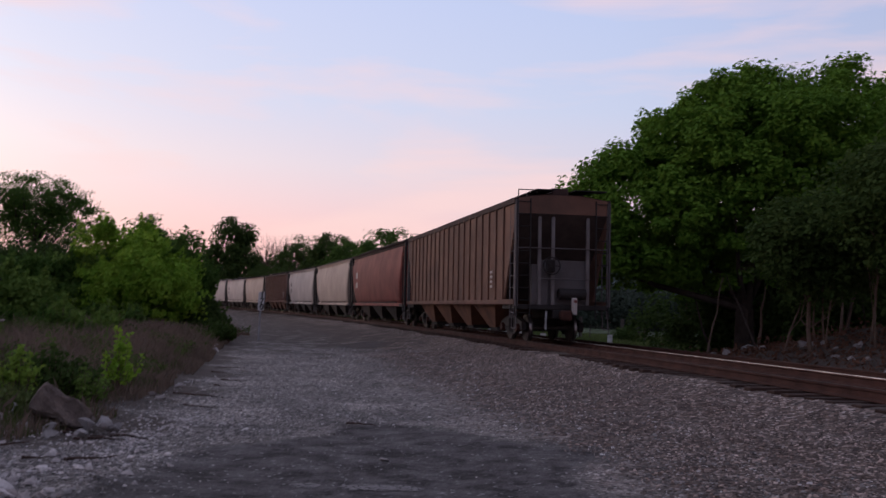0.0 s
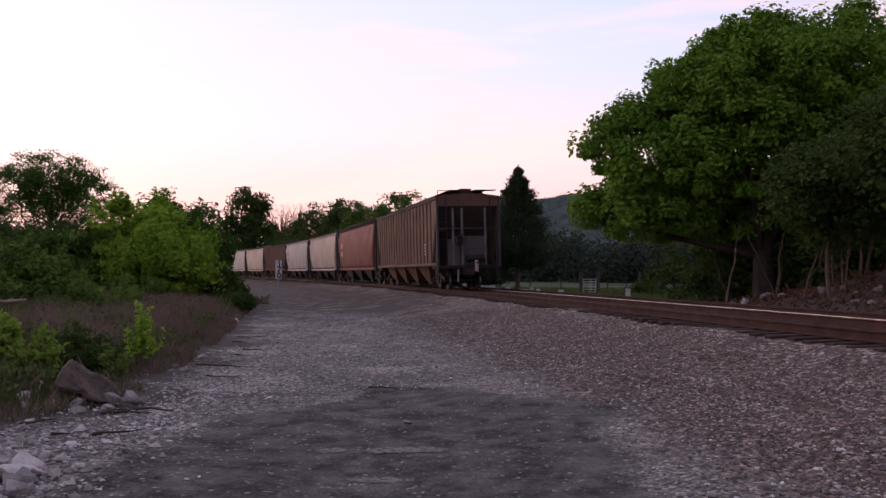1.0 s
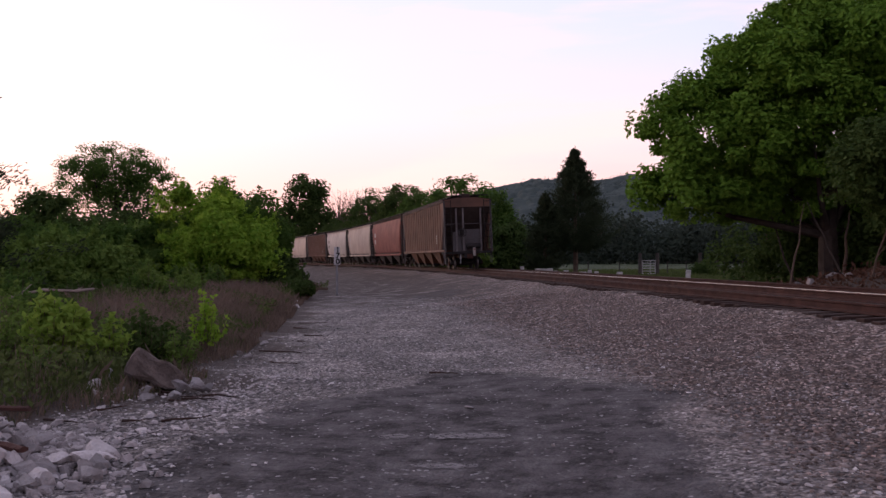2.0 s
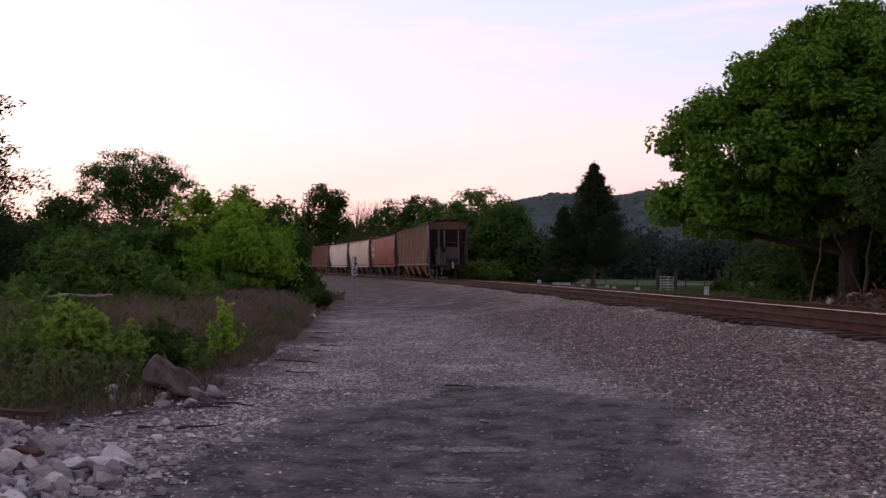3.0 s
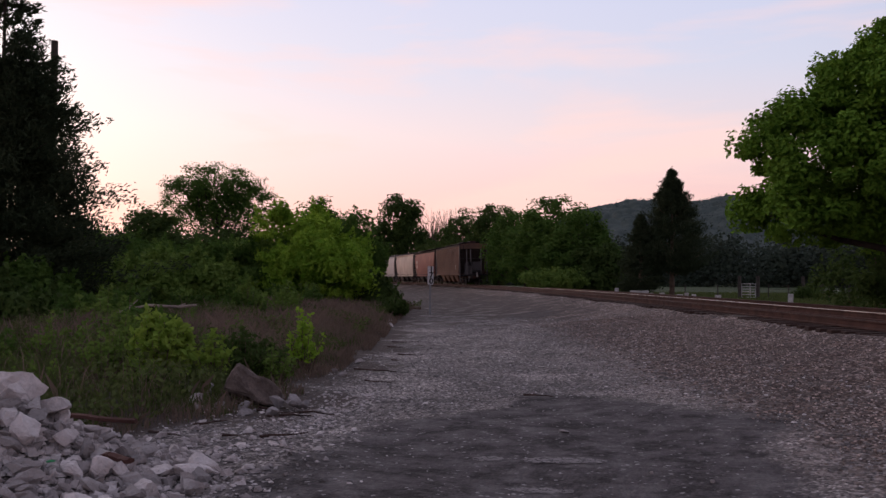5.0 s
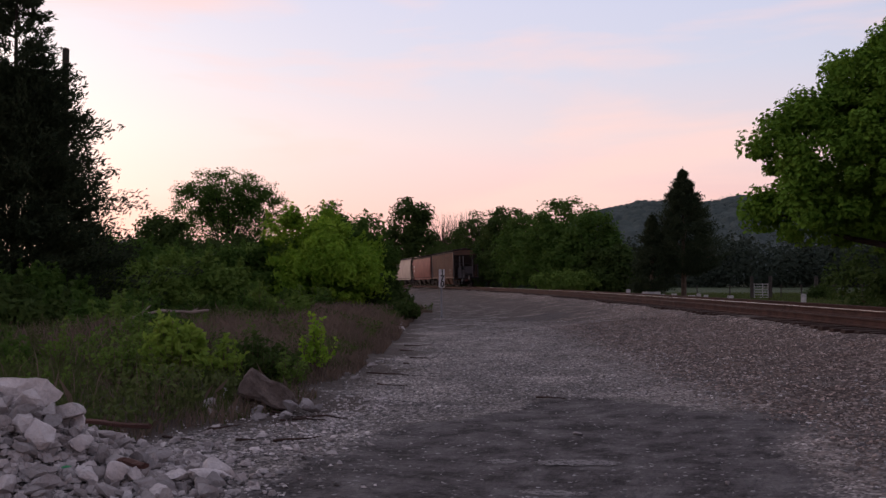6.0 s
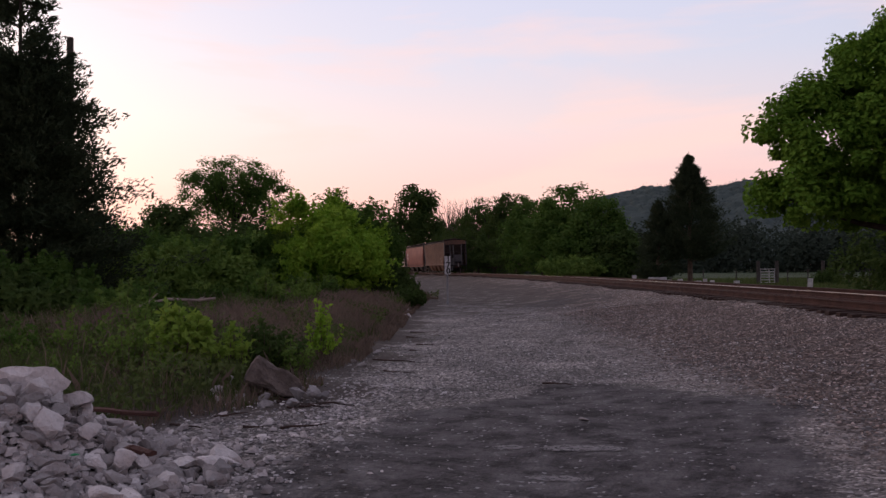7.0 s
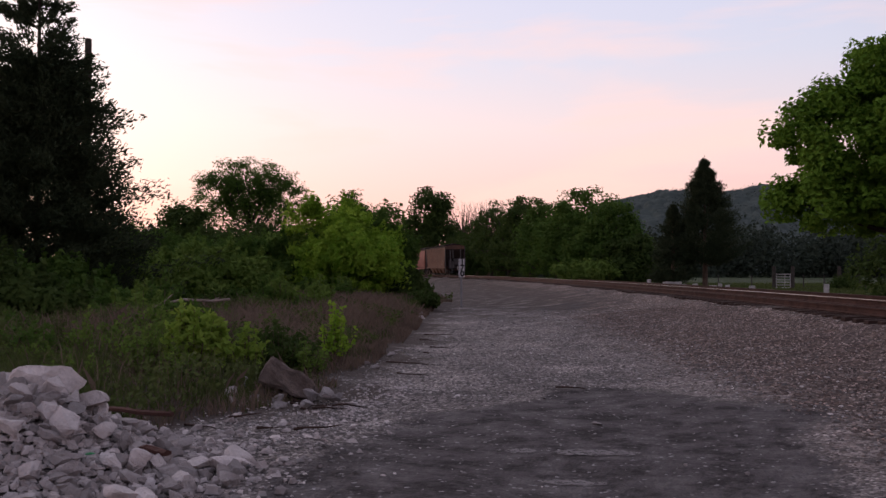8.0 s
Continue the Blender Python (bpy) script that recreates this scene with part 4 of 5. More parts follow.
        tree("broadleaf_tree", "dense dark green tree beside the railway curve", x, y,
             [(0, 0, h * 0.70, r * 0.75, r * 0.75, h * 0.28), (-r * 0.45, 0, h * 0.42, r * 0.75, r * 0.7, h * 0.34), (r * 0.5, 0, h * 0.40, r * 0.7, r * 0.7, h * 0.33), (r * 0.1, 0, h * 0.22, r * 0.9, r * 0.8, h * 0.2)],
             0.31, 15500, 190, mat, trunk_r=0.25, seed=61 + i, spread=0.45)
    for i, (az, d, h) in enumerate(((3.4, 80, 2.0), (2.2, 79, 2.4))):
        x, y = bearing(az, d)
        tree("roadside_bush", "light green bush at the foot of the trees", x, y, [(0, 0, h * 0.42, 1.5, 1.2, h * 0.42), (1.0, 0, h * 0.3, 1.2, 1, h * 0.3)], 0.26, 2600, 50, M_WEED, trunk_r=0.05, seed=80 + i, spread=0.3, category="bush", limbs=6)
    # light green thicket at the bend of the gravel
    for i, (az, d, h, r, mat) in enumerate(((16.5, 46, 4.6, 1.9, M_LIGHT), (18.4, 45, 5.0, 2.1, M_LIGHT), (14.9, 47, 4.5, 1.3, M_MID), (20.1, 46, 3.5, 1.9, M_WEED), (22.4, 46, 2.9, 2.0, M_MID), (17.2, 42.5, 3.6, 1.5, M_LIGHT), (25.0, 46, 3.0, 2.2, M_MID), (15.2, 43.6, 3.2, 1.1, M_LIGHT), (26.5, 38, 2.4, 1.9, M_WEED), (28.8, 36, 2.0, 2.0, M_WEED), (31.5, 34, 2.0, 2.0, M_WEED), (24.3, 37, 1.9, 1.6, M_WEED), (30.0, 44, 3.6, 2.2, M_MID), (27.2, 46, 3.6, 2.2, M_MID), (34.5, 28, 1.4, 1.7, M_MID), (37.5, 26, 1.5, 1.8, M_DULL), (13.6, 43.0, 1.3, 0.7, M_DULL))):
        x, y = bearing(az, d)
        tree("thicket_bush", "fresh light green thicket bush at the gravel bend" if mat is M_LIGHT else "green bush among the weeds of the verge", x, y,
             [(0, 0, h * 0.62, r * 0.8, r * 0.8, h * 0.36), (-r * 0.5, 0, h * 0.4, r * 0.75, r * 0.7, h * 0.34), (r * 0.5, -0.2, h * 0.38, r * 0.75, r * 0.7, h * 0.34)],
             0.19, 11500, 84, mat, trunk_r=0.08, seed=90 + i, spread=0.25, category="bush", limbs=10, shoots=80, lump=0.84, rise=0.35)


make_trees()


# ---- far woods, hill ----
def make_hill():
    rng = np.random.default_rng(7)
    az = np.radians(np.linspace(-40, 16, 340))
    top = np.interp(np.degrees(az), (-40, -14, -7.5, -5.5, -2, 0.5, 3, 7, 16), (62, 58, 62, 57, 60, 53, 40, 22, 8))
    D = np.linspace(420, 760, 150)[:, None]
    U = np.clip((D - 420) / 330, 0, 1)
    X, Y = -D * np.sin(az), D * np.cos(az)
    # rounded tree crowns, one in each cell of a shaken grid
    gx, gy = np.floor(X / 8.0).astype(int), np.floor(Y / 8.0).astype(int)
    crown = np.zeros_like(X)
    jit = rng.uniform(0, 1, (4, 128, 128))
    for i in (-1, 0, 1):
        for j in (-1, 0, 1):
            a, b = (gx + i) % 128, (gy + j) % 128
            px, py = (gx + i + 0.15 + 0.7 * jit[0, a, b]) * 8, (gy + j + 0.15 + 0.7 * jit[1, a, b]) * 8
            r = 4.0 + 2.6 * jit[2, a, b]
            crown = np.maximum(crown, (2.5 + 3.5 * jit[3, a, b]) * np.sqrt(np.clip(1 - ((X - px) ** 2 + (Y - py) ** 2) / r ** 2, 0, 1)))
    Z = top * (3 * U * U - 2 * U ** 3) - 0.5 + crown
    n, m = X.shape
    idx = np.arange(n * m).reshape(n, m)
    faces = np.stack([idx[:-1, :-1], idx[:-1, 1:], idx[1:, 1:], idx[1:, :-1]], -1).reshape(-1, 4)
    hill = sheet("hill", np.stack([X, Y, Z], -1).reshape(-1, 3), faces, M_HAZEWOODS, smooth=True)
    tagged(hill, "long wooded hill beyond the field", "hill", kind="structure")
    # crowns of the woods on it
    k = 1500
    u, a = rng.uniform(0.05, 1.0, k), rng.uniform(az[0], az[-1], k)
    d = 420 + 330 * u
    t = np.interp(a, az, top)
    c = np.stack([-d * np.sin(a), d * np.cos(a), t * (3 * u * u - 2 * u ** 3) + 2.6], 1)
    per = 42
    pos = np.repeat(c, per, 0) + rng.normal(0, 1, (k * per, 3)) * np.array([2.4, 2.4, 1.2])
    lit = np.repeat(np.array([[0, -0.3, 1.2]]), len(pos), 0)
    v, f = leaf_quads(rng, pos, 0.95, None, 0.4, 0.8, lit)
    tagged(sheet("hill_woods", v, f, M_HAZEWOODS), "distant deciduous woods covering the hill", "woods", kind="stuff")
    # dark wood edge along the far side of the field
    k = 1300
    a = np.radians(rng.uniform(-34, 20, k))
    d = rng.uniform(215, 260, k)
    c = np.stack([-d * np.sin(a), d * np.cos(a), 9.8 * rng.uniform(0.03, 1, k) ** 1.3], 1)
    per = 80
    pos = np.repeat(c, per, 0) + rng.normal(0, 1, (k * per, 3)) * np.array([1.8, 1.8, 1.5])
    lit = np.repeat(np.array([[0, -0.5, 1.0]]), len(pos), 0)
    v, f = leaf_quads(rng, pos, 0.85, None, 0.4, 0.8, lit)
    tagged(sheet("field_edge_woods", v, f, M_FAR), "dark wood edge along the far side of the field", "woods", kind="stuff")
    # leafless brown trees far along the line
    for i, (az_, d_) in enumerate(((9.2, 190), (8.5, 186), (10.1, 195))):
        x, y = bearing(az_, d_)
        ob = tagged(empty("bare_tree", pose(x, y, 0)), "leafless brown tree far along the railway", "tree")
        tips = [(rng.normal(0, 2.6), rng.normal(0, 2), rng.uniform(10, 16)) for _ in range(90)]
        part("trunk", limb_mesh(rng, (0, 0, 0), (0, 0, 11.5), 0.3, tips), M_PALEBARK, ob)


make_hill()


# ---- weeds of the verge ----
def blades(rng, x, y, h, w, lean=0.35):
    n = len(x)
    z = ground_z(x, y)
    a = rng.uniform(0, 2 * math.pi, n)
    dx, dy = np.cos(a), np.sin(a)
    l = h * lean * rng.uniform(0.1, 1.2, n)
    b = rng.uniform(0, 2 * math.pi, n)
    p0 = np.stack([x - dx * w / 2, y - dy * w / 2, z - 0.02], 1)
    p1 = np.stack([x + dx * w / 2, y + dy * w / 2, z - 0.02], 1)
    m = np.stack([x + np.cos(b) * l * 0.3, y + np.sin(b) * l * 0.3, z + h * 0.6], 1)
    t = np.stack([x + np.cos(b) * l, y + np.sin(b) * l, z + h], 1)
    off = np.stack([dx * w * 0.35, dy * w * 0.35, 0 * w], 1)
    v = np.stack([p0, p1, m + off, t, m - off], 1).reshape(-1, 3)
    return v, np.arange(5 * n).reshape(n, 5)


def make_weeds():
    rng = np.random.default_rng(21)
    n = 140000
    y = 6.0 + rng.uniform(0, 1, n) ** 1.25 * 46
    x = np.interp(y, EDGE_Y, EDGE_X) - rng.uniform(0, 1, n) ** 1.4 * (9 + y * 0.35)
    v = verge_depth(x, y)
    patch = np.sin(x * 0.55 + 1.0) * np.sin(y * 0.41 + 0.6) + 0.5 * np.sin(x * 1.3 + y * 0.9)
    strip = np.interp(v, (0.0, 1.0, 4.5, 7.5), (0.9, 1.0, 0.55, -0.9)) * np.interp(y, (9, 13, 17, 40), (-0.9, -0.5, 1.0, 1.0)) + 0.9 * (v < 0.6)
    strip = strip - 1.4 * (np.hypot(x + 6.0, y - 11.6) < 1.3)
    dry = (0.6 * patch + rng.normal(0, 0.5, len(x)) + strip) > 0.45
    pile = (y < 8.6) & (x > -7.5)
    keep = (v > 0.05) & ~pile
    for name, sel, mat, h, label in (("dry_grass", dry & keep, M_DRY, (0.2, 0.66), "tall dry brown grass on the verge"), ("green_grass", ~dry & keep, M_GRASS, (0.08, 0.40), "green weeds and grass on the verge")):
        xs, ys = x[sel], y[sel]
        grow = np.clip(verge_depth(xs, ys) / 1.2, 0.25, 1) * np.where(np.hypot(xs + 5.9, ys - 11.2) < 0.9, 0.4, 1)
        vv, ff = blades(rng, xs, ys, rng.uniform(*h, len(xs)) * grow, rng.uniform(0.005, 0.015, len(xs)) * np.clip(ys / 14, 1, 3), 0.8)
        tagged(sheet(name, vv, ff, mat), label, "grass", kind="stuff")
    # low leaves among the grass
    n = 60000
    yy = 8.4 + rng.uniform(0, 1, n) ** 1.2 * 40
    xx = np.interp(yy, EDGE_Y, EDGE_X) - 0.5 - rng.uniform(0, 1, n) ** 1.2 * (10 + yy * 0.4)
    low = np.stack([xx, yy, ground_z(xx, yy) + rng.uniform(0.02, 0.5, n) * (0.6 + 0.4 * np.sin(xx * 1.7 + yy))], 1)
    vv, ff = leaf_quads(rng, low, 0.06 + 0.002 * yy, None, 0.5, 0.6)
    tagged(sheet("low_weeds", vv, ff, M_GRASS), "low leafy green weeds on the verge", "weeds", kind="stuff")
    # leaf litter and dead stems on the bank
    n = 22000
    dd, yy = rng.uniform(4.2, 14, n), rng.uniform(4, 44, n)
    xx = CX + np.sqrt((RC + dd) ** 2 - (yy - CY) ** 2)
    low = np.stack([xx, yy, ground_z(xx, yy) + rng.exponential(0.06, n)], 1)
    vv, ff = leaf_quads(rng, low, 0.16, None, 0.1, 0.5)
    tagged(sheet("leaf_litter", vv, ff, M_LITTER), "brown leaf litter on the bank", "litter", kind="stuff")
    # thin leaning saplings in front of the scrub
    for i in range(15):
        dd, yy = rng.uniform(6.0, 8.6), rng.uniform(17, 30)
        xx = CX + math.sqrt((RC + dd) ** 2 - (yy - CY) ** 2)
        sap = tagged(empty("sapling", pose(xx, yy, float(ground_z(xx, yy)) - 0.05)), "thin pale leaning sapling stem on the bank", "sapling", group="saplings on the bank")
        h, lx = rng.uniform(2.2, 4.0), rng.normal(0.3, 0.5)
        tips = [(lx + rng.normal(0, 0.5), rng.normal(0, 0.4), h * rng.uniform(0.6, 1.1)) for _ in range(2)]
        part("stem", limb_mesh(rng, (0, 0, 0), (lx, rng.normal(0, 0.2), h), rng.uniform(0.025, 0.045), tips), M_PALEBARK, sap)
    # grass of the field
    n = 22000
    x, y = rng.uniform(4, 40, n), rng.uniform(48, 110, n)
    sel = off_track(x, y) > 5.5
    vv, ff = blades(rng, x[sel], y[sel], rng.uniform(0.12, 0.3, sel.sum()), np.full(sel.sum(), 0.08))
    tagged(sheet("field_grass", vv, ff, M_GRASS), "short green grass of the field", "grass", kind="stuff")
    # single weeds, each of several leafy stems
    def weed(px, py, h, r, mat, stems, leaf, label):
        z0 = float(ground_z(px, py)) - 0.02
        ob = tagged(empty("weed_clump", pose(px, py, z0)), label, "weed")
        bm, P, D = bmesh.new(), [], []
        for _ in range(stems):
            a, q = rng.uniform(0, 2 * math.pi), r * math.sqrt(rng.uniform(0, 1))
            hh = h * rng.uniform(0.5, 1.05) * (1.1 - 0.5 * q / r)
            base, tip = np.array([q * 0.4 * math.cos(a), q * 0.4 * math.sin(a), 0]), np.array([q * math.cos(a) + rng.normal(0, 0.04), q * math.sin(a), hh])
            tube(bm, base, tip, 0.008 + 0.004 * h, 0.002, 4, False)
            k = int(10 + 22 * hh)
            u = rng.uniform(0.25, 1.03, k) ** 0.7
            out = rng.normal(0, 1, (k, 3)) * np.array([1, 1, 0.35])
            out /= np.linalg.norm(out, axis=1, keepdims=True)
            P.append(base + (tip - base) * u[:, None] + out * (leaf * 0.7 * (1.25 - 0.7 * u))[:, None])
            D.append(out * 1.6)
        v, f = leaf_quads(rng, np.concatenate(P), leaf, np.concatenate(D), 0.3, 0.55)
        sheet("foliage", v, f, mat, ob)
        part("stem", bm, M_PALEBARK, ob)

    for px, py, h, r, mat, stems, leaf in ((-5.80, 11.8, 1.12, 0.38, M_BRIGHT, 70, 0.135), (-5.25, 12.3, 0.98, 0.24, M_BRIGHT, 20, 0.10), (-5.15, 13.2, 0.80, 0.62, M_DULL, 130, 0.10), (-4.65, 13.0, 0.62, 0.35, M_WEED, 26, 0.08),
                                           (-4.62, 14.4, 1.12, 0.28, M_LIGHT, 16, 0.10), (-6.5, 12.2, 0.66, 0.55, M_WEED, 40, 0.08), (-7.9, 14.5, 0.9, 0.8, M_WEED, 50, 0.10), (-5.6, 10.9, 0.5, 0.4, M_WEED, 30, 0.07), (-6.6, 10.2, 0.45, 0.5, M_WEED, 34, 0.07), (-5.2, 10.6, 0.4, 0.35, M_DULL, 26, 0.07), (-7.75, 35.6, 0.85, 0.6, M_DULL, 90, 0.14), (-8.3, 36.6, 0.8, 0.7, M_DULL, 90, 0.14)):
        weed(px, py, h, r, mat, stems, leaf, "bright yellow-green leafy weed beside the boulder" if mat is M_BRIGHT else "dark dead-looking weed clump" if mat is M_DULL else "green leafy weed clump on the verge")
    for i in range(44):
        yy = rng.uniform(10.5, 22)
        xx = float(np.interp(yy, EDGE_Y, EDGE_X)) - 1.9 - rng.uniform(0, 1) ** 0.8 * (3.5 + 0.25 * yy)
        weed(xx, yy, rng.uniform(0.35, 0.8), rng.uniform(0.3, 0.6), (M_GRASS, M_WEED, M_MID, M_GRASS)[i % 4], 24, 0.075, "low green leafy weed in the verge grass")
    for i in range(46):
        yy = rng.uniform(15, 40)
        xx = float(np.interp(yy, EDGE_Y, EDGE_X)) - rng.uniform(3.5, 16)
        weed(xx, yy, rng.uniform(0.7, 1.6), rng.uniform(0.5, 1.0), (M_WEED, M_MID, M_WEED, M_MID)[i % 4], 26, 0.15, "green leafy weed clump on the verge")


make_weeds()


# ---- stones ----
ICO = None


def ico():
    global ICO
    if ICO is None:
        bm = bmesh.new()
        # a squat eight-sided lump
        for x, y, z in ((1, 0, 0), (0, 1, 0), (-1, 0, 0), (0, -1, 0), (0.55, 0.55, 0.8), (-0.55, 0.1, 0.85), (0.1, -0.6, 0.7)):
            bm.verts.new((x, y, z))
        bmesh.ops.convex_hull(bm, input=bm.verts)
        bm.verts.index_update()
        ICO = np.array([v.co[:] for v in bm.verts]), np.array([[v.index for v in f.verts] for f in bm.faces if min(v.co.z for v in f.verts) > -0.1 and sum(v.co.z for v in f.verts) > 0.05])
        bm.free()
    return ICO


def stone_field(name, rng, x, y, size, mat, label, flat=0.6):
    base, tri = ico()
    n = len(x)
    v = base[None] * (1 + rng.normal(0, 0.22, (n, len(base), 1)))
    sc = size[:, None] * rng.uniform(0.65, 1.3, (n, 3)) * np.array([1, 1, flat])
    v = v * sc[:, None, :]
    a = rng.uniform(0, 2 * math.pi, n)
    c, s = np.cos(a)[:, None], np.sin(a)[:, None]
    vx, vy = v[..., 0] * c - v[..., 1] * s, v[..., 0] * s + v[..., 1] * c
    v = np.stack([vx + x[:, None], vy + y[:, None], v[..., 2] + (ground_z(x, y) + size * 0.15)[:, None]], -1)
    f = (tri[None] + np.arange(n)[:, None, None] * len(base)).reshape(-1, 3)
    return tagged(sheet(name, v.reshape(-1, 3), f, mat), label, "gravel", kind="stuff")


BALL = []


def rock_mesh(rng, r, flat=0.7, cuts=13):
    """A broken angular stone: a ball cut by planes."""
    if not BALL:
        for level in (2, 3):
            bm = bmesh.new()
            bmesh.ops.create_icosphere(bm, subdivisions=level, radius=1.0)
            BALL.append((np.array([v.co[:] for v in bm.verts]), [[v.index for v in f.verts] for f in bm.faces]))
            bm.free()
    ball = BALL[1 if r > 0.13 else 0]
    co, tri = ball[0].copy(), ball[1]
    for _ in range(cuts):
        n = rng.normal(0, 1, 3)
        n /= np.linalg.norm(n)
        d = co @ n - rng.uniform(0.30, 0.62)
        co -= np.outer(np.maximum(d, 0), n)
    co *= np.array([r * rng.uniform(1.0, 1.5), r * rng.uniform(0.85, 1.2), r * flat * rng.uniform(1.0, 1.4)])
    co += rng.normal(0, 0.016 * r, co.shape)
    bm = bmesh.new()
    vs = [bm.verts.new(c) for c in co]
    for f in tri:
        bm.faces.new([vs[i] for i in f])
    return bm


def make_stones():
    rng = np.random.default_rng(31)
    n = 46000
    y = 5.0 + rng.uniform(0, 1, n) ** 1.6 * 26
    d = -1.45 - 3.9 * rng.beta(1.2, 1.5, n) - rng.exponential(0.25, n)
    r = RC + d
    x = CX + np.sqrt(r * r - (y - CY) ** 2)
    keep = np.hypot((x + 0.2) / 2.4, (y - 8.2) / 4.8) + rng.normal(0, 0.10, n) > 1
    x, y, n = x[keep], y[keep], int(keep.sum())
    stone_field("ballast_stones", rng, x, y, rng.uniform(0.010, 0.026, n), M_BALLAST, "loose grey-brown ballast stones beside the track")
    n = 30000
    y = 4.6 + rng.uniform(0, 1, n) ** 1.7 * 30
    x = rng.uniform(-4.6, 5.0, n)
    inpatch = np.hypot((x + 0.2) / 2.2, (y - 8.2) / 4.6) + rng.normal(0, 0.12, n) < 1
    keep = (~inpatch | (rng.uniform(0, 1, n) < 0.05)) & (off_track(x, y) < -3.5) & (verge_depth(x, y) < 0.5)
    stone_field("gravel_stones", rng, x[keep], y[keep], rng.uniform(0.007, 0.022, keep.sum()) * np.where(inpatch[keep], 0.6, 1.0) * np.where(rng.uniform(0, 1, keep.sum()) < 0.05, 1.9, 1.0), M_GRIT, "loose grey gravel stones on the road")
    n = 1500
    y = 5.2 + rng.uniform(0, 1, n) * 7.6
    x = -2.6 - 0.35 * np.sin(y * 1.9) - rng.gamma(1.6, 0.45, n)
    keep = (x < -2.9) | (rng.uniform(0, 1, n) < 0.3)
    x, y, n = x[keep], y[keep], int(keep.sum())
    stone_field("pale_rubble", rng, x, y, rng.uniform(0.010, 0.036, n) * rng.uniform(0.6, 1.2, n), M_STONE, "pale limestone rubble at the gravel's edge")
    n = 5200
    x, y = -4.8 + rng.normal(0, 1.0, n), 6.5 + rng.normal(0, 0.85, n)
    keep = (x < -3.2) | (rng.uniform(0, 1, n) < 0.3)
    x, y, n = x[keep], y[keep], int(keep.sum())
    stone_field("small_rubble", rng, x, y, rng.uniform(0.015, 0.06, n), M_STONE, "small broken limestone filling the pile", 0.8)
    # pile of broken limestone, each stone a thing
    def put(px, py, pz, r, flat=0.7, mat=None, label="pale broken limestone block in the rubble pile", name="limestone_block", tilt=25):
        ob = part(name, rock_mesh(rng, r, flat), mat or M_STONE)
        ob.matrix_basis = pose(px, py, pz, rng.uniform(-tilt, tilt), rng.uniform(-tilt, tilt), rng.uniform(0, 360))
        tagged(ob, label, "rock", group="stones of the rubble pile" if mat is None else "")
    put(-5.28, 7.1, float(ground_z(-5.28, 7.1)) + 0.10, 0.26, 0.7, tilt=8, label="pale limestone block at the back of the pile")
    put(-4.74, 7.08, float(ground_z(-4.74, 7.08)) + 0.12, 0.27, 1.0, tilt=8, label="large pale limestone boulder on top of the pile")
    k = 0
    while k < 290:
        px, py = rng.uniform(-6.6, -2.9), rng.uniform(5.0, 8.0)
        u = np.hypot((px + 4.7) / 1.85, (py - 6.5) / 1.35)
        if u > 1:
            continue
        top = 0.10 * (1 - u)
        r = rng.choice([0.06, 0.07, 0.085, 0.10, 0.12, 0.14]) * rng.uniform(0.85, 1.15)
        if np.hypot(px + 4.66, py - 7.12) < 0.36:
            continue
        put(px, py, float(ground_z(px, py)) + top * rng.uniform(0.5, 1.0) + r * 0.35, r)
        k += 1
    for px, py, r in ((-4.72, 10.5, 0.15), (-4.35, 10.35, 0.10), (-4.1, 10.45, 0.11), (-3.75, 10.5, 0.13), (-3.95, 10.2, 0.09), (-4.5, 10.1, 0.08), (-4.05, 14.7, 0.10), (-4.3, 15.0, 0.07), (-4.25, 16.4, 0.10), (-4.6, 16.8, 0.08), (-4.95, 11.4, 0.12), (-3.4, 9.1, 0.05), (-0.33, 9.75, 0.05), (-2.72, 9.0, 0.06), (0.9, 7.6, 0.035), (0.45, 7.9, 0.03), (-5.2, 21.6, 0.12), (-6.6, 29.5, 0.14), (-6.9, 31, 0.16)):
        put(px, py, float(ground_z(px, py)) + r * 0.3, r, label="pale stone lying at the gravel's edge", name="loose_stone")
    # brown boulder leaning in the weeds
    bm = box(bmesh.new(), -0.33, 0.33, -0.21, 0.21, -0.15, 0.15, 0.03)
    bmesh.ops.subdivide_edges(bm, edges=bm.edges, cuts=5, use_grid_fill=True)
    for v in bm.verts:
        u = v.co.x / 0.33
        v.co.z *= 1.0 - 0.28 * u
        v.co.y *= 1.0 - 0.15 * u
        v.co += noise.noise_vector(v.co * 4.0) * 0.07 + noise.noise_vector(v.co * 14.0) * 0.022
    ob = part("boulder", bm, material("brown_boulder", (0.18, 0.142, 0.126), 0.9, 0, 0.35, 7.0, 30, 1.0, tint=(0.085, 0.066, 0.058)))
    ob.matrix_basis = pose(-4.18, 11.1, 0.20, -14, 27, 6)
    tagged(ob, "tilted brown boulder at the edge of the weeds", "rock")
    for px, py, r in ((-3.88, 11.0, 0.17), (-3.66, 11.0, 0.19), (-3.48, 10.9, 0.12), (-4.55, 10.9, 0.12)):
        put(px, py, 0.07, r, 0.6, M_GREYROCK, tilt=9, label="dark stone block beside the tilted boulder", name="loose_stone")
    # rocks along the foot of the bank
    for i in range(60):
        s, o = rng.uniform(-4, 24), rng.uniform(4.6, 7.6)
        px, py, _ = along(s, o)
        r = rng.uniform(0.10, 0.30)
        put(px, py, float(ground_z(px, py)) + r * 0.25, r, mat=M_GREYROCK, label="grey rock on the bank beyond the track", name="bank_rock")


make_stones()


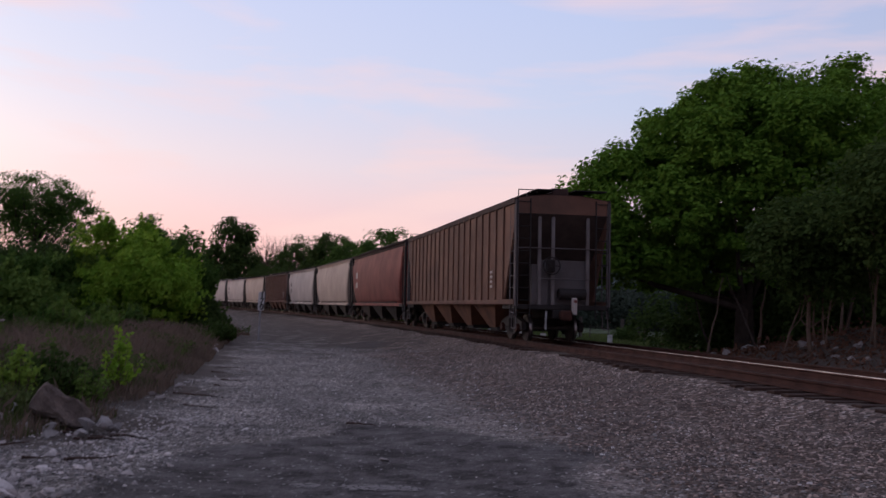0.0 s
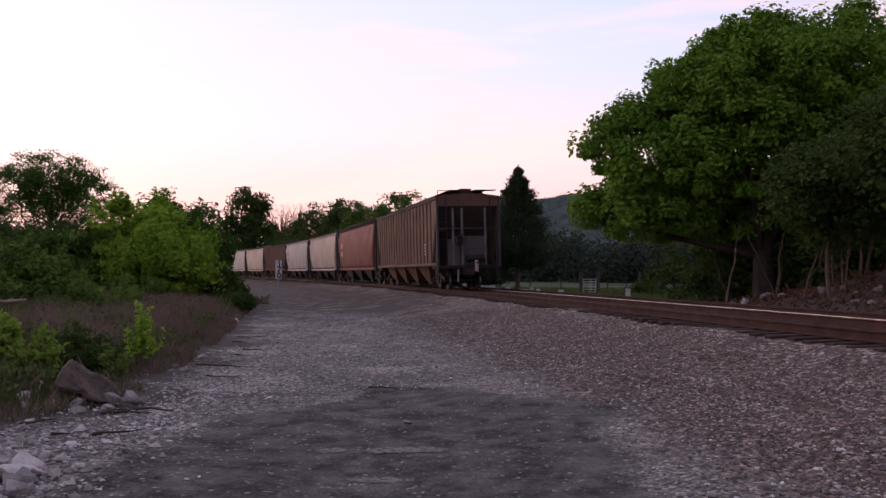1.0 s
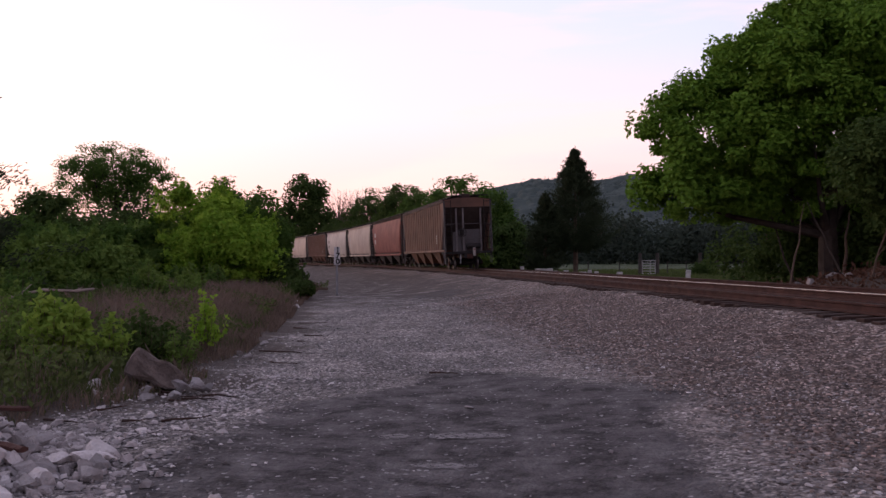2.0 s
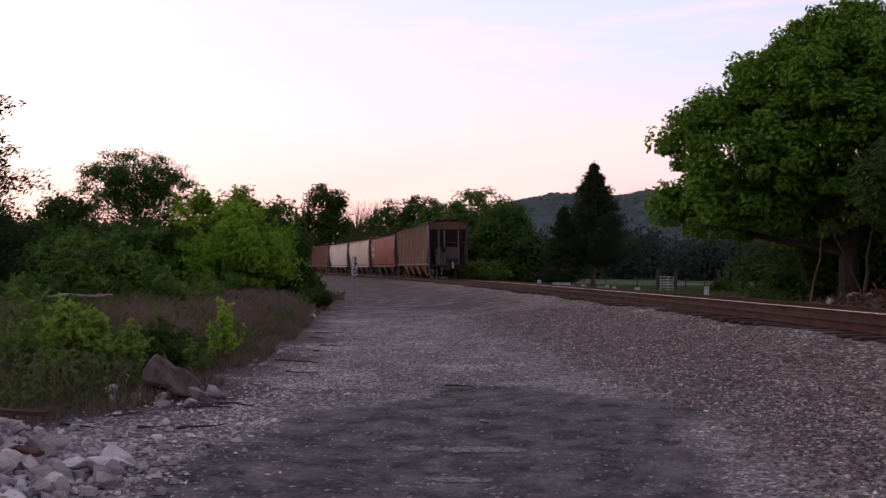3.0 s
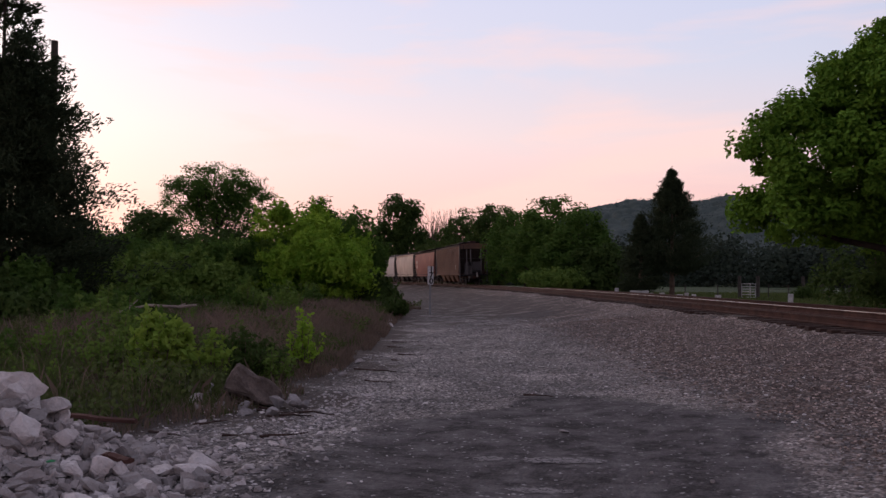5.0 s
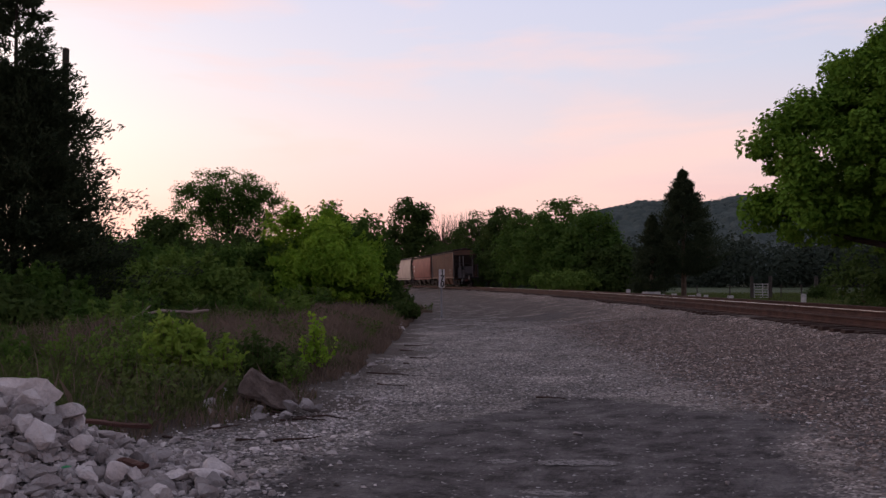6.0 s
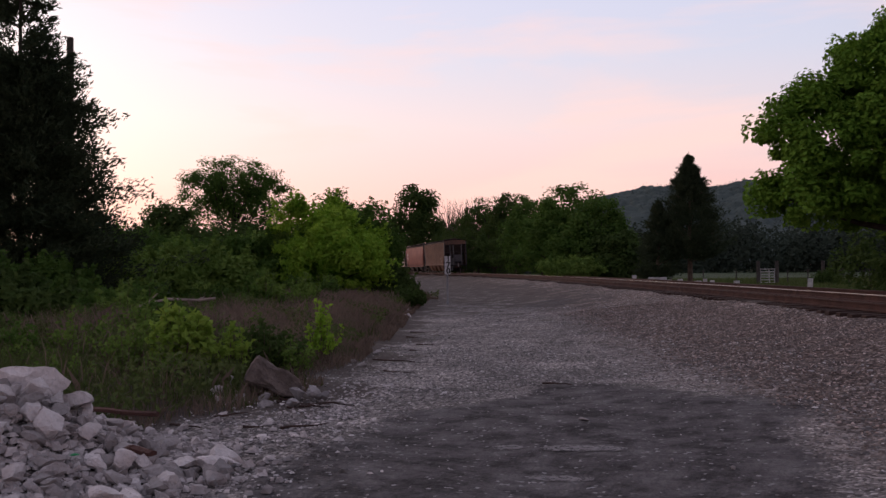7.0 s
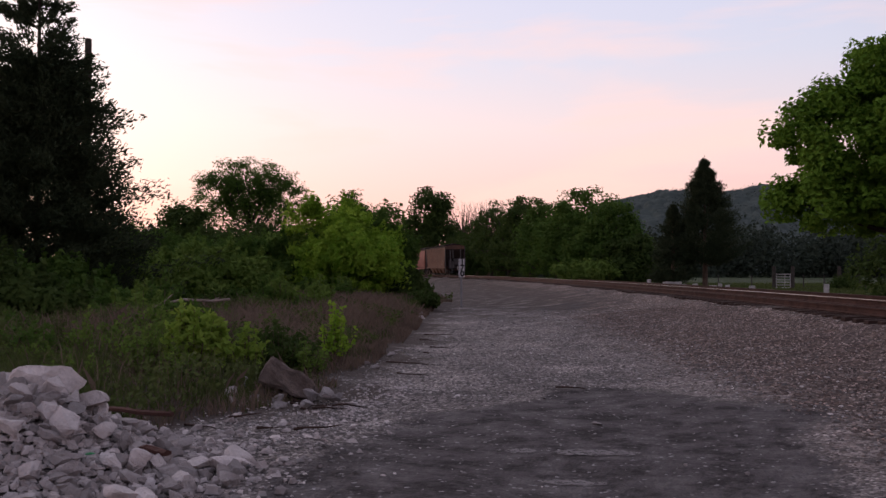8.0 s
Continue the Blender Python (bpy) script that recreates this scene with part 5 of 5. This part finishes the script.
# ---- small things ----
def make_small():
    rng = np.random.default_rng(41)
    # milepost
    x, y = -7.05, 39.3
    z = float(ground_z(x, y))
    mp = tagged(empty("milepost", pose(x, y, z, 0, 0, 10)), "white milepost sign reading 170 on a grey steel post", "sign")
    part("post", box(bmesh.new(), -0.04, 0.04, -0.03, 0.03, -0.2, 2.05, 0.005), M_GREYPOST, mp)
    board = part("board", box(bmesh.new(), -0.055, 0.135, -0.075, -0.045, 1.28, 2.06, 0.004), M_WHITE, mp)
    board2 = part("board", box(bmesh.new(), -0.115, -0.065, -0.06, 0.20, 1.28, 2.06, 0.004), M_WHITE, mp)
    for k, ch in enumerate("170"):
        cu = bpy.data.curves.new("digit", "FONT")
        cu.offset = 0.012
        cu.body, cu.size, cu.extrude, cu.align_x, cu.align_y = ch, 0.33, 0.003, "CENTER", "CENTER"
        tmp = new("digit", cu)
        me = bpy.data.meshes.new_from_object(tmp)
        bpy.data.objects.remove(tmp)
        me.materials.append(M_BLACK)
        ob = new("digit", me)
        ob.parent, ob.matrix_basis = board, pose(0.04, -0.080, 1.92 - 0.25 * k, 90, 0, 0)
    # utility pole
    x, y = bearing(32.3, 40.0)
    pole = tagged(empty("utility_pole", pose(x, y, 0)), "dark wooden utility pole behind the cedar", "utility pole")
    part("shaft", tube(bmesh.new(), (0, 0, -0.3), (0, 0, 10.9), 0.17, 0.13, 12), M_POLE, pole)
    part("cap", tube(bmesh.new(), (0, 0, 10.9), (0, 0, 10.96), 0.135, 0.12, 12), M_POLE, pole)
    # fence, gate and gravestones in the field
    gate = tagged(empty("field_gate", pose(12.4, 80.0, 0, 0, 0, 6)), "pale tubular field gate in the fence", "gate")
    for k in range(6):
        part("bar", tube(bmesh.new(), (-0.56, 0, 0.2 + 0.22 * k), (0.56, 0, 0.2 + 0.22 * k), 0.035, seg=6), M_GRAVE, gate)
    for sx in (-0.56, 0.12, 0.56):
        part("stile", tube(bmesh.new(), (sx, 0, 0.15), (sx, 0, 1.36), 0.035, seg=6), M_GRAVE, gate)
    for px in (-0.74, 0.74, 4.4, 5.9):
        p = part("gate_post", tube(bmesh.new(), (0, 0, -0.2), (0, 0, 1.95), 0.16, 0.14, 8), M_FENCE)
        p.matrix_basis = pose(12.4 + px, 80.0 + 0.1 * px, 0)
        tagged(p, "thick dark wooden fence post in the field", "post")
    fence = tagged(empty("wire_fence", pose(0, 0, 0)), "wire fence on thin dark posts across the field", "fence")
    for i in range(14):
        px = 14.0 + i * 1.6
        part("fence_post", tube(bmesh.new(), (px, 80.2 + 0.1 * i, -0.2), (px, 80.2 + 0.1 * i, 1.25), 0.05, seg=6), M_FENCE, fence)
    for i in range(4):
        part("fence_post", tube(bmesh.new(), (9.9 - i * 2.6, 79.8 + 0.3 * i, -0.2), (9.9 - i * 2.6, 79.8 + 0.3 * i, 1.2), 0.05, seg=6), M_FENCE, fence)
    for k in range(4):
        part("wire", tube(bmesh.new(), (14.0, 80.2, 0.3 + 0.28 * k), (44.5, 81.5, 0.3 + 0.28 * k), 0.008, seg=4), M_FENCE, fence)
    for az, d, h, w in ((-2.2, 62, 0.85, 0.5), (-2.5, 64, 1.0, 0.4), (-2.9, 60, 0.9, 0.6), (-3.2, 66, 0.8, 0.5), (-3.9, 62, 0.85, 0.45), (-4.9, 60, 0.8, 0.6), (-5.7, 66, 0.7, 0.4), (-7.1, 62, 0.75, 0.5), (-11.1, 60, 0.95, 0.4), (-1.2, 64, 0.8, 0.35), (-5.3, 63, 0.9, 0.35)):
        x, y = bearing(az, d)
        h, w = h * 0.8, w * 0.75
        bm = box(bmesh.new(), -w / 2, w / 2, -0.09, 0.09, 0.12, h, 0.03)
        st = tagged(empty("gravestone", pose(x, y, float(ground_z(x, y)), 0, rng.normal(0, 2), rng.uniform(-20, 20))), "small pale gravestone in the grass beyond the track", "gravestone", group="gravestones")
        part("slab", bm, M_GRAVE, st)
        part("plinth", box(bmesh.new(), -w / 2 - 0.1, w / 2 + 0.1, -0.18, 0.18, -0.1, 0.13, 0.02), M_GRAVE, st)
    tree("field_bush", "dark low bush against the field fence", 16.9, 79.0, [(0, 0, 0.6, 0.9, 0.7, 0.6)], 0.16, 2400, 40, M_DULL, trunk_r=0.04, seed=171, spread=0.25, category="bush", limbs=5)
    # bleached fallen branch in the weeds
    x, y = bearing(27.0, 22.0)
    z = float(ground_z(x, y))
    log = tagged(empty("fallen_branch", pose(x, y, z + 0.62, 0, 0, 12)), "bleached dead branch lying in the weeds", "branch")
    bm = bmesh.new()
    pts = [(-1.2, 0, -0.45), (-0.7, 0, -0.12), (0.0, 0.05, 0.05), (0.7, 0, 0.02), (1.1, 0, 0.06)]
    for a, b in zip(pts, pts[1:]):
        tube(bm, a, b, 0.034, 0.028, 8)
    tube(bm, (-0.4, 0, 0), (-0.2, 0, 0.18), 0.022, 0.008, 6)
    tube(bm, (0.7, 0, 0.02), (0.85, 0, 0.10), 0.025, 0.012, 6)
    part("wood", bm, M_DRYLOG, log)
    # barn far behind the trees
    x, y = bearing(29.2, 96.0)
    barn = tagged(empty("barn", pose(x, y, 0, 0, 0, 40)), "far barn with a pale metal roof among the trees", "barn")
    bm = prism(bmesh.new(), [(-4, 0), (4, 0), (4, 3.6), (0, 5.4), (-4, 3.6)], 1, -6, 6)
    part("wall", bm, M_FENCE, barn)
    for sx in (-1, 1):
        bm = prism(bmesh.new(), [(sx * 4.4, 3.45), (0, 5.45), (0, 5.55), (sx * 4.4, 3.55)], 1, -6.4, 6.4)
        part("roof", bm, M_GREYPOST, barn)
    part("door", box(bmesh.new(), -1.4, 1.4, -6.06, -6.005, 0, 2.8), M_POLE, barn)
    # scrap and sticks
    def slat(name, label, px, py, l, w, h, rz, mat, cat, lift=0.02):
        bm = bmesh.new()
        p, a = Vector((-l / 2, 0, h / 2)), 0.0
        for k in range(5):
            a += rng.normal(0, 0.16)
            q = p + Vector((l / 5, l / 5 * math.tan(a), rng.normal(0, 0.012)))
            taper = 1.0 if cat == "scrap" else 1.0 - 0.13 * k
            tube(bm, p, q, w / 2 * taper, w / 2 * (taper if cat == "scrap" else taper - 0.12), 6, True)
            p = q
        for v in bm.verts:
            v.co.z = max(0.0, h / 2 + (v.co.z - h / 2) * h / w)
        ob = part(name, bm, mat)
        ob.matrix_basis = pose(px, py, float(ground_z(px, py)) + lift, 0, rng.uniform(-3, 3), rz)
        tagged(ob, label, cat)
    slat("rusty_bar", "rusty steel bar lying on the rubble", -4.55, 7.95, 0.85, 0.07, 0.05, -16, M_RUSTY, "scrap", 0.20)
    slat("rusty_bar", "rusty flat scrap among the stones", -3.55, 6.55, 0.26, 0.10, 0.05, -25, M_RUSTY, "scrap", 0.12)
    for px, py, l, rz in ((-3.55, 15.2, 0.9, 6), (-3.25, 13.9, 0.5, -4), (-3.0, 8.7, 0.45, 8), (-3.4, 8.75, 0.45, 35), (-4.2, 20.6, 0.9, 14), (-3.6, 17.3, 0.5, -12), (-0.75, 12.3, 0.4, -8), (-4.25, 8.75, 0.5, -28), (-3.75, 10.55, 0.5, -14), (-3.45, 10.5, 0.42, 10), (-3.9, 10.75, 0.36, -38), (-3.3, 10.75, 0.4, 24), (-3.6, 10.3, 0.3, -5), (-4.0, 9.3, 0.35, 30), (-4.6, 22.4, 0.7, 6), (-3.9, 19.0, 0.4, -18)):
        slat("dead_stick", "dark rotten stick on the gravel", px, py, l, 0.045, 0.03, rz, M_TIE, "stick")
    for px, py, l, w in ((-0.28, 8.27, 0.76, 0.27), (-0.95, 8.3, 0.28, 0.22), (-0.42, 7.25, 0.5, 0.2)):
        k, ph = 30, rng.uniform(0, 6, 4)
        half = [w / 2 * math.sin(math.pi * min(max(i / k, 0.01), 0.99)) ** 0.35 for i in range(k + 1)]
        edge = [(-l / 2 + l * i / k, -half[i] * (0.85 + 0.15 * math.sin(i * 0.6 + ph[0]) + 0.08 * math.sin(i * 1.7 + ph[1]))) for i in range(k + 1)]
        edge += [(-l / 2 + l * i / k, half[i] * (0.85 + 0.15 * math.sin(i * 0.5 + ph[2]) + 0.08 * math.sin(i * 1.9 + ph[3]))) for i in range(k, -1, -1)]
        bm = bmesh.new()
        top = [bm.verts.new((u, q, float(ground_z(px + u, py + q)) - float(ground_z(px, py)))) for u, q in edge]
        bm.faces.new(top)
        ob = part("painted_line", bm, M_WORN)
        ob.matrix_basis = pose(px, py, float(ground_z(px, py)) + 0.008, 0, 0, 1)
        tagged(ob, "worn pale line on the old asphalt", "road marking", kind="structure")
    bm = rock_mesh(rng, 0.05, 0.3)
    ob = part("plastic_scrap", bm, M_GREEN)
    ob.matrix_basis = pose(-3.85, 6.15, 0.27)
    tagged(ob, "scrap of bright green plastic among the stones", "litter")


make_small()
motions()
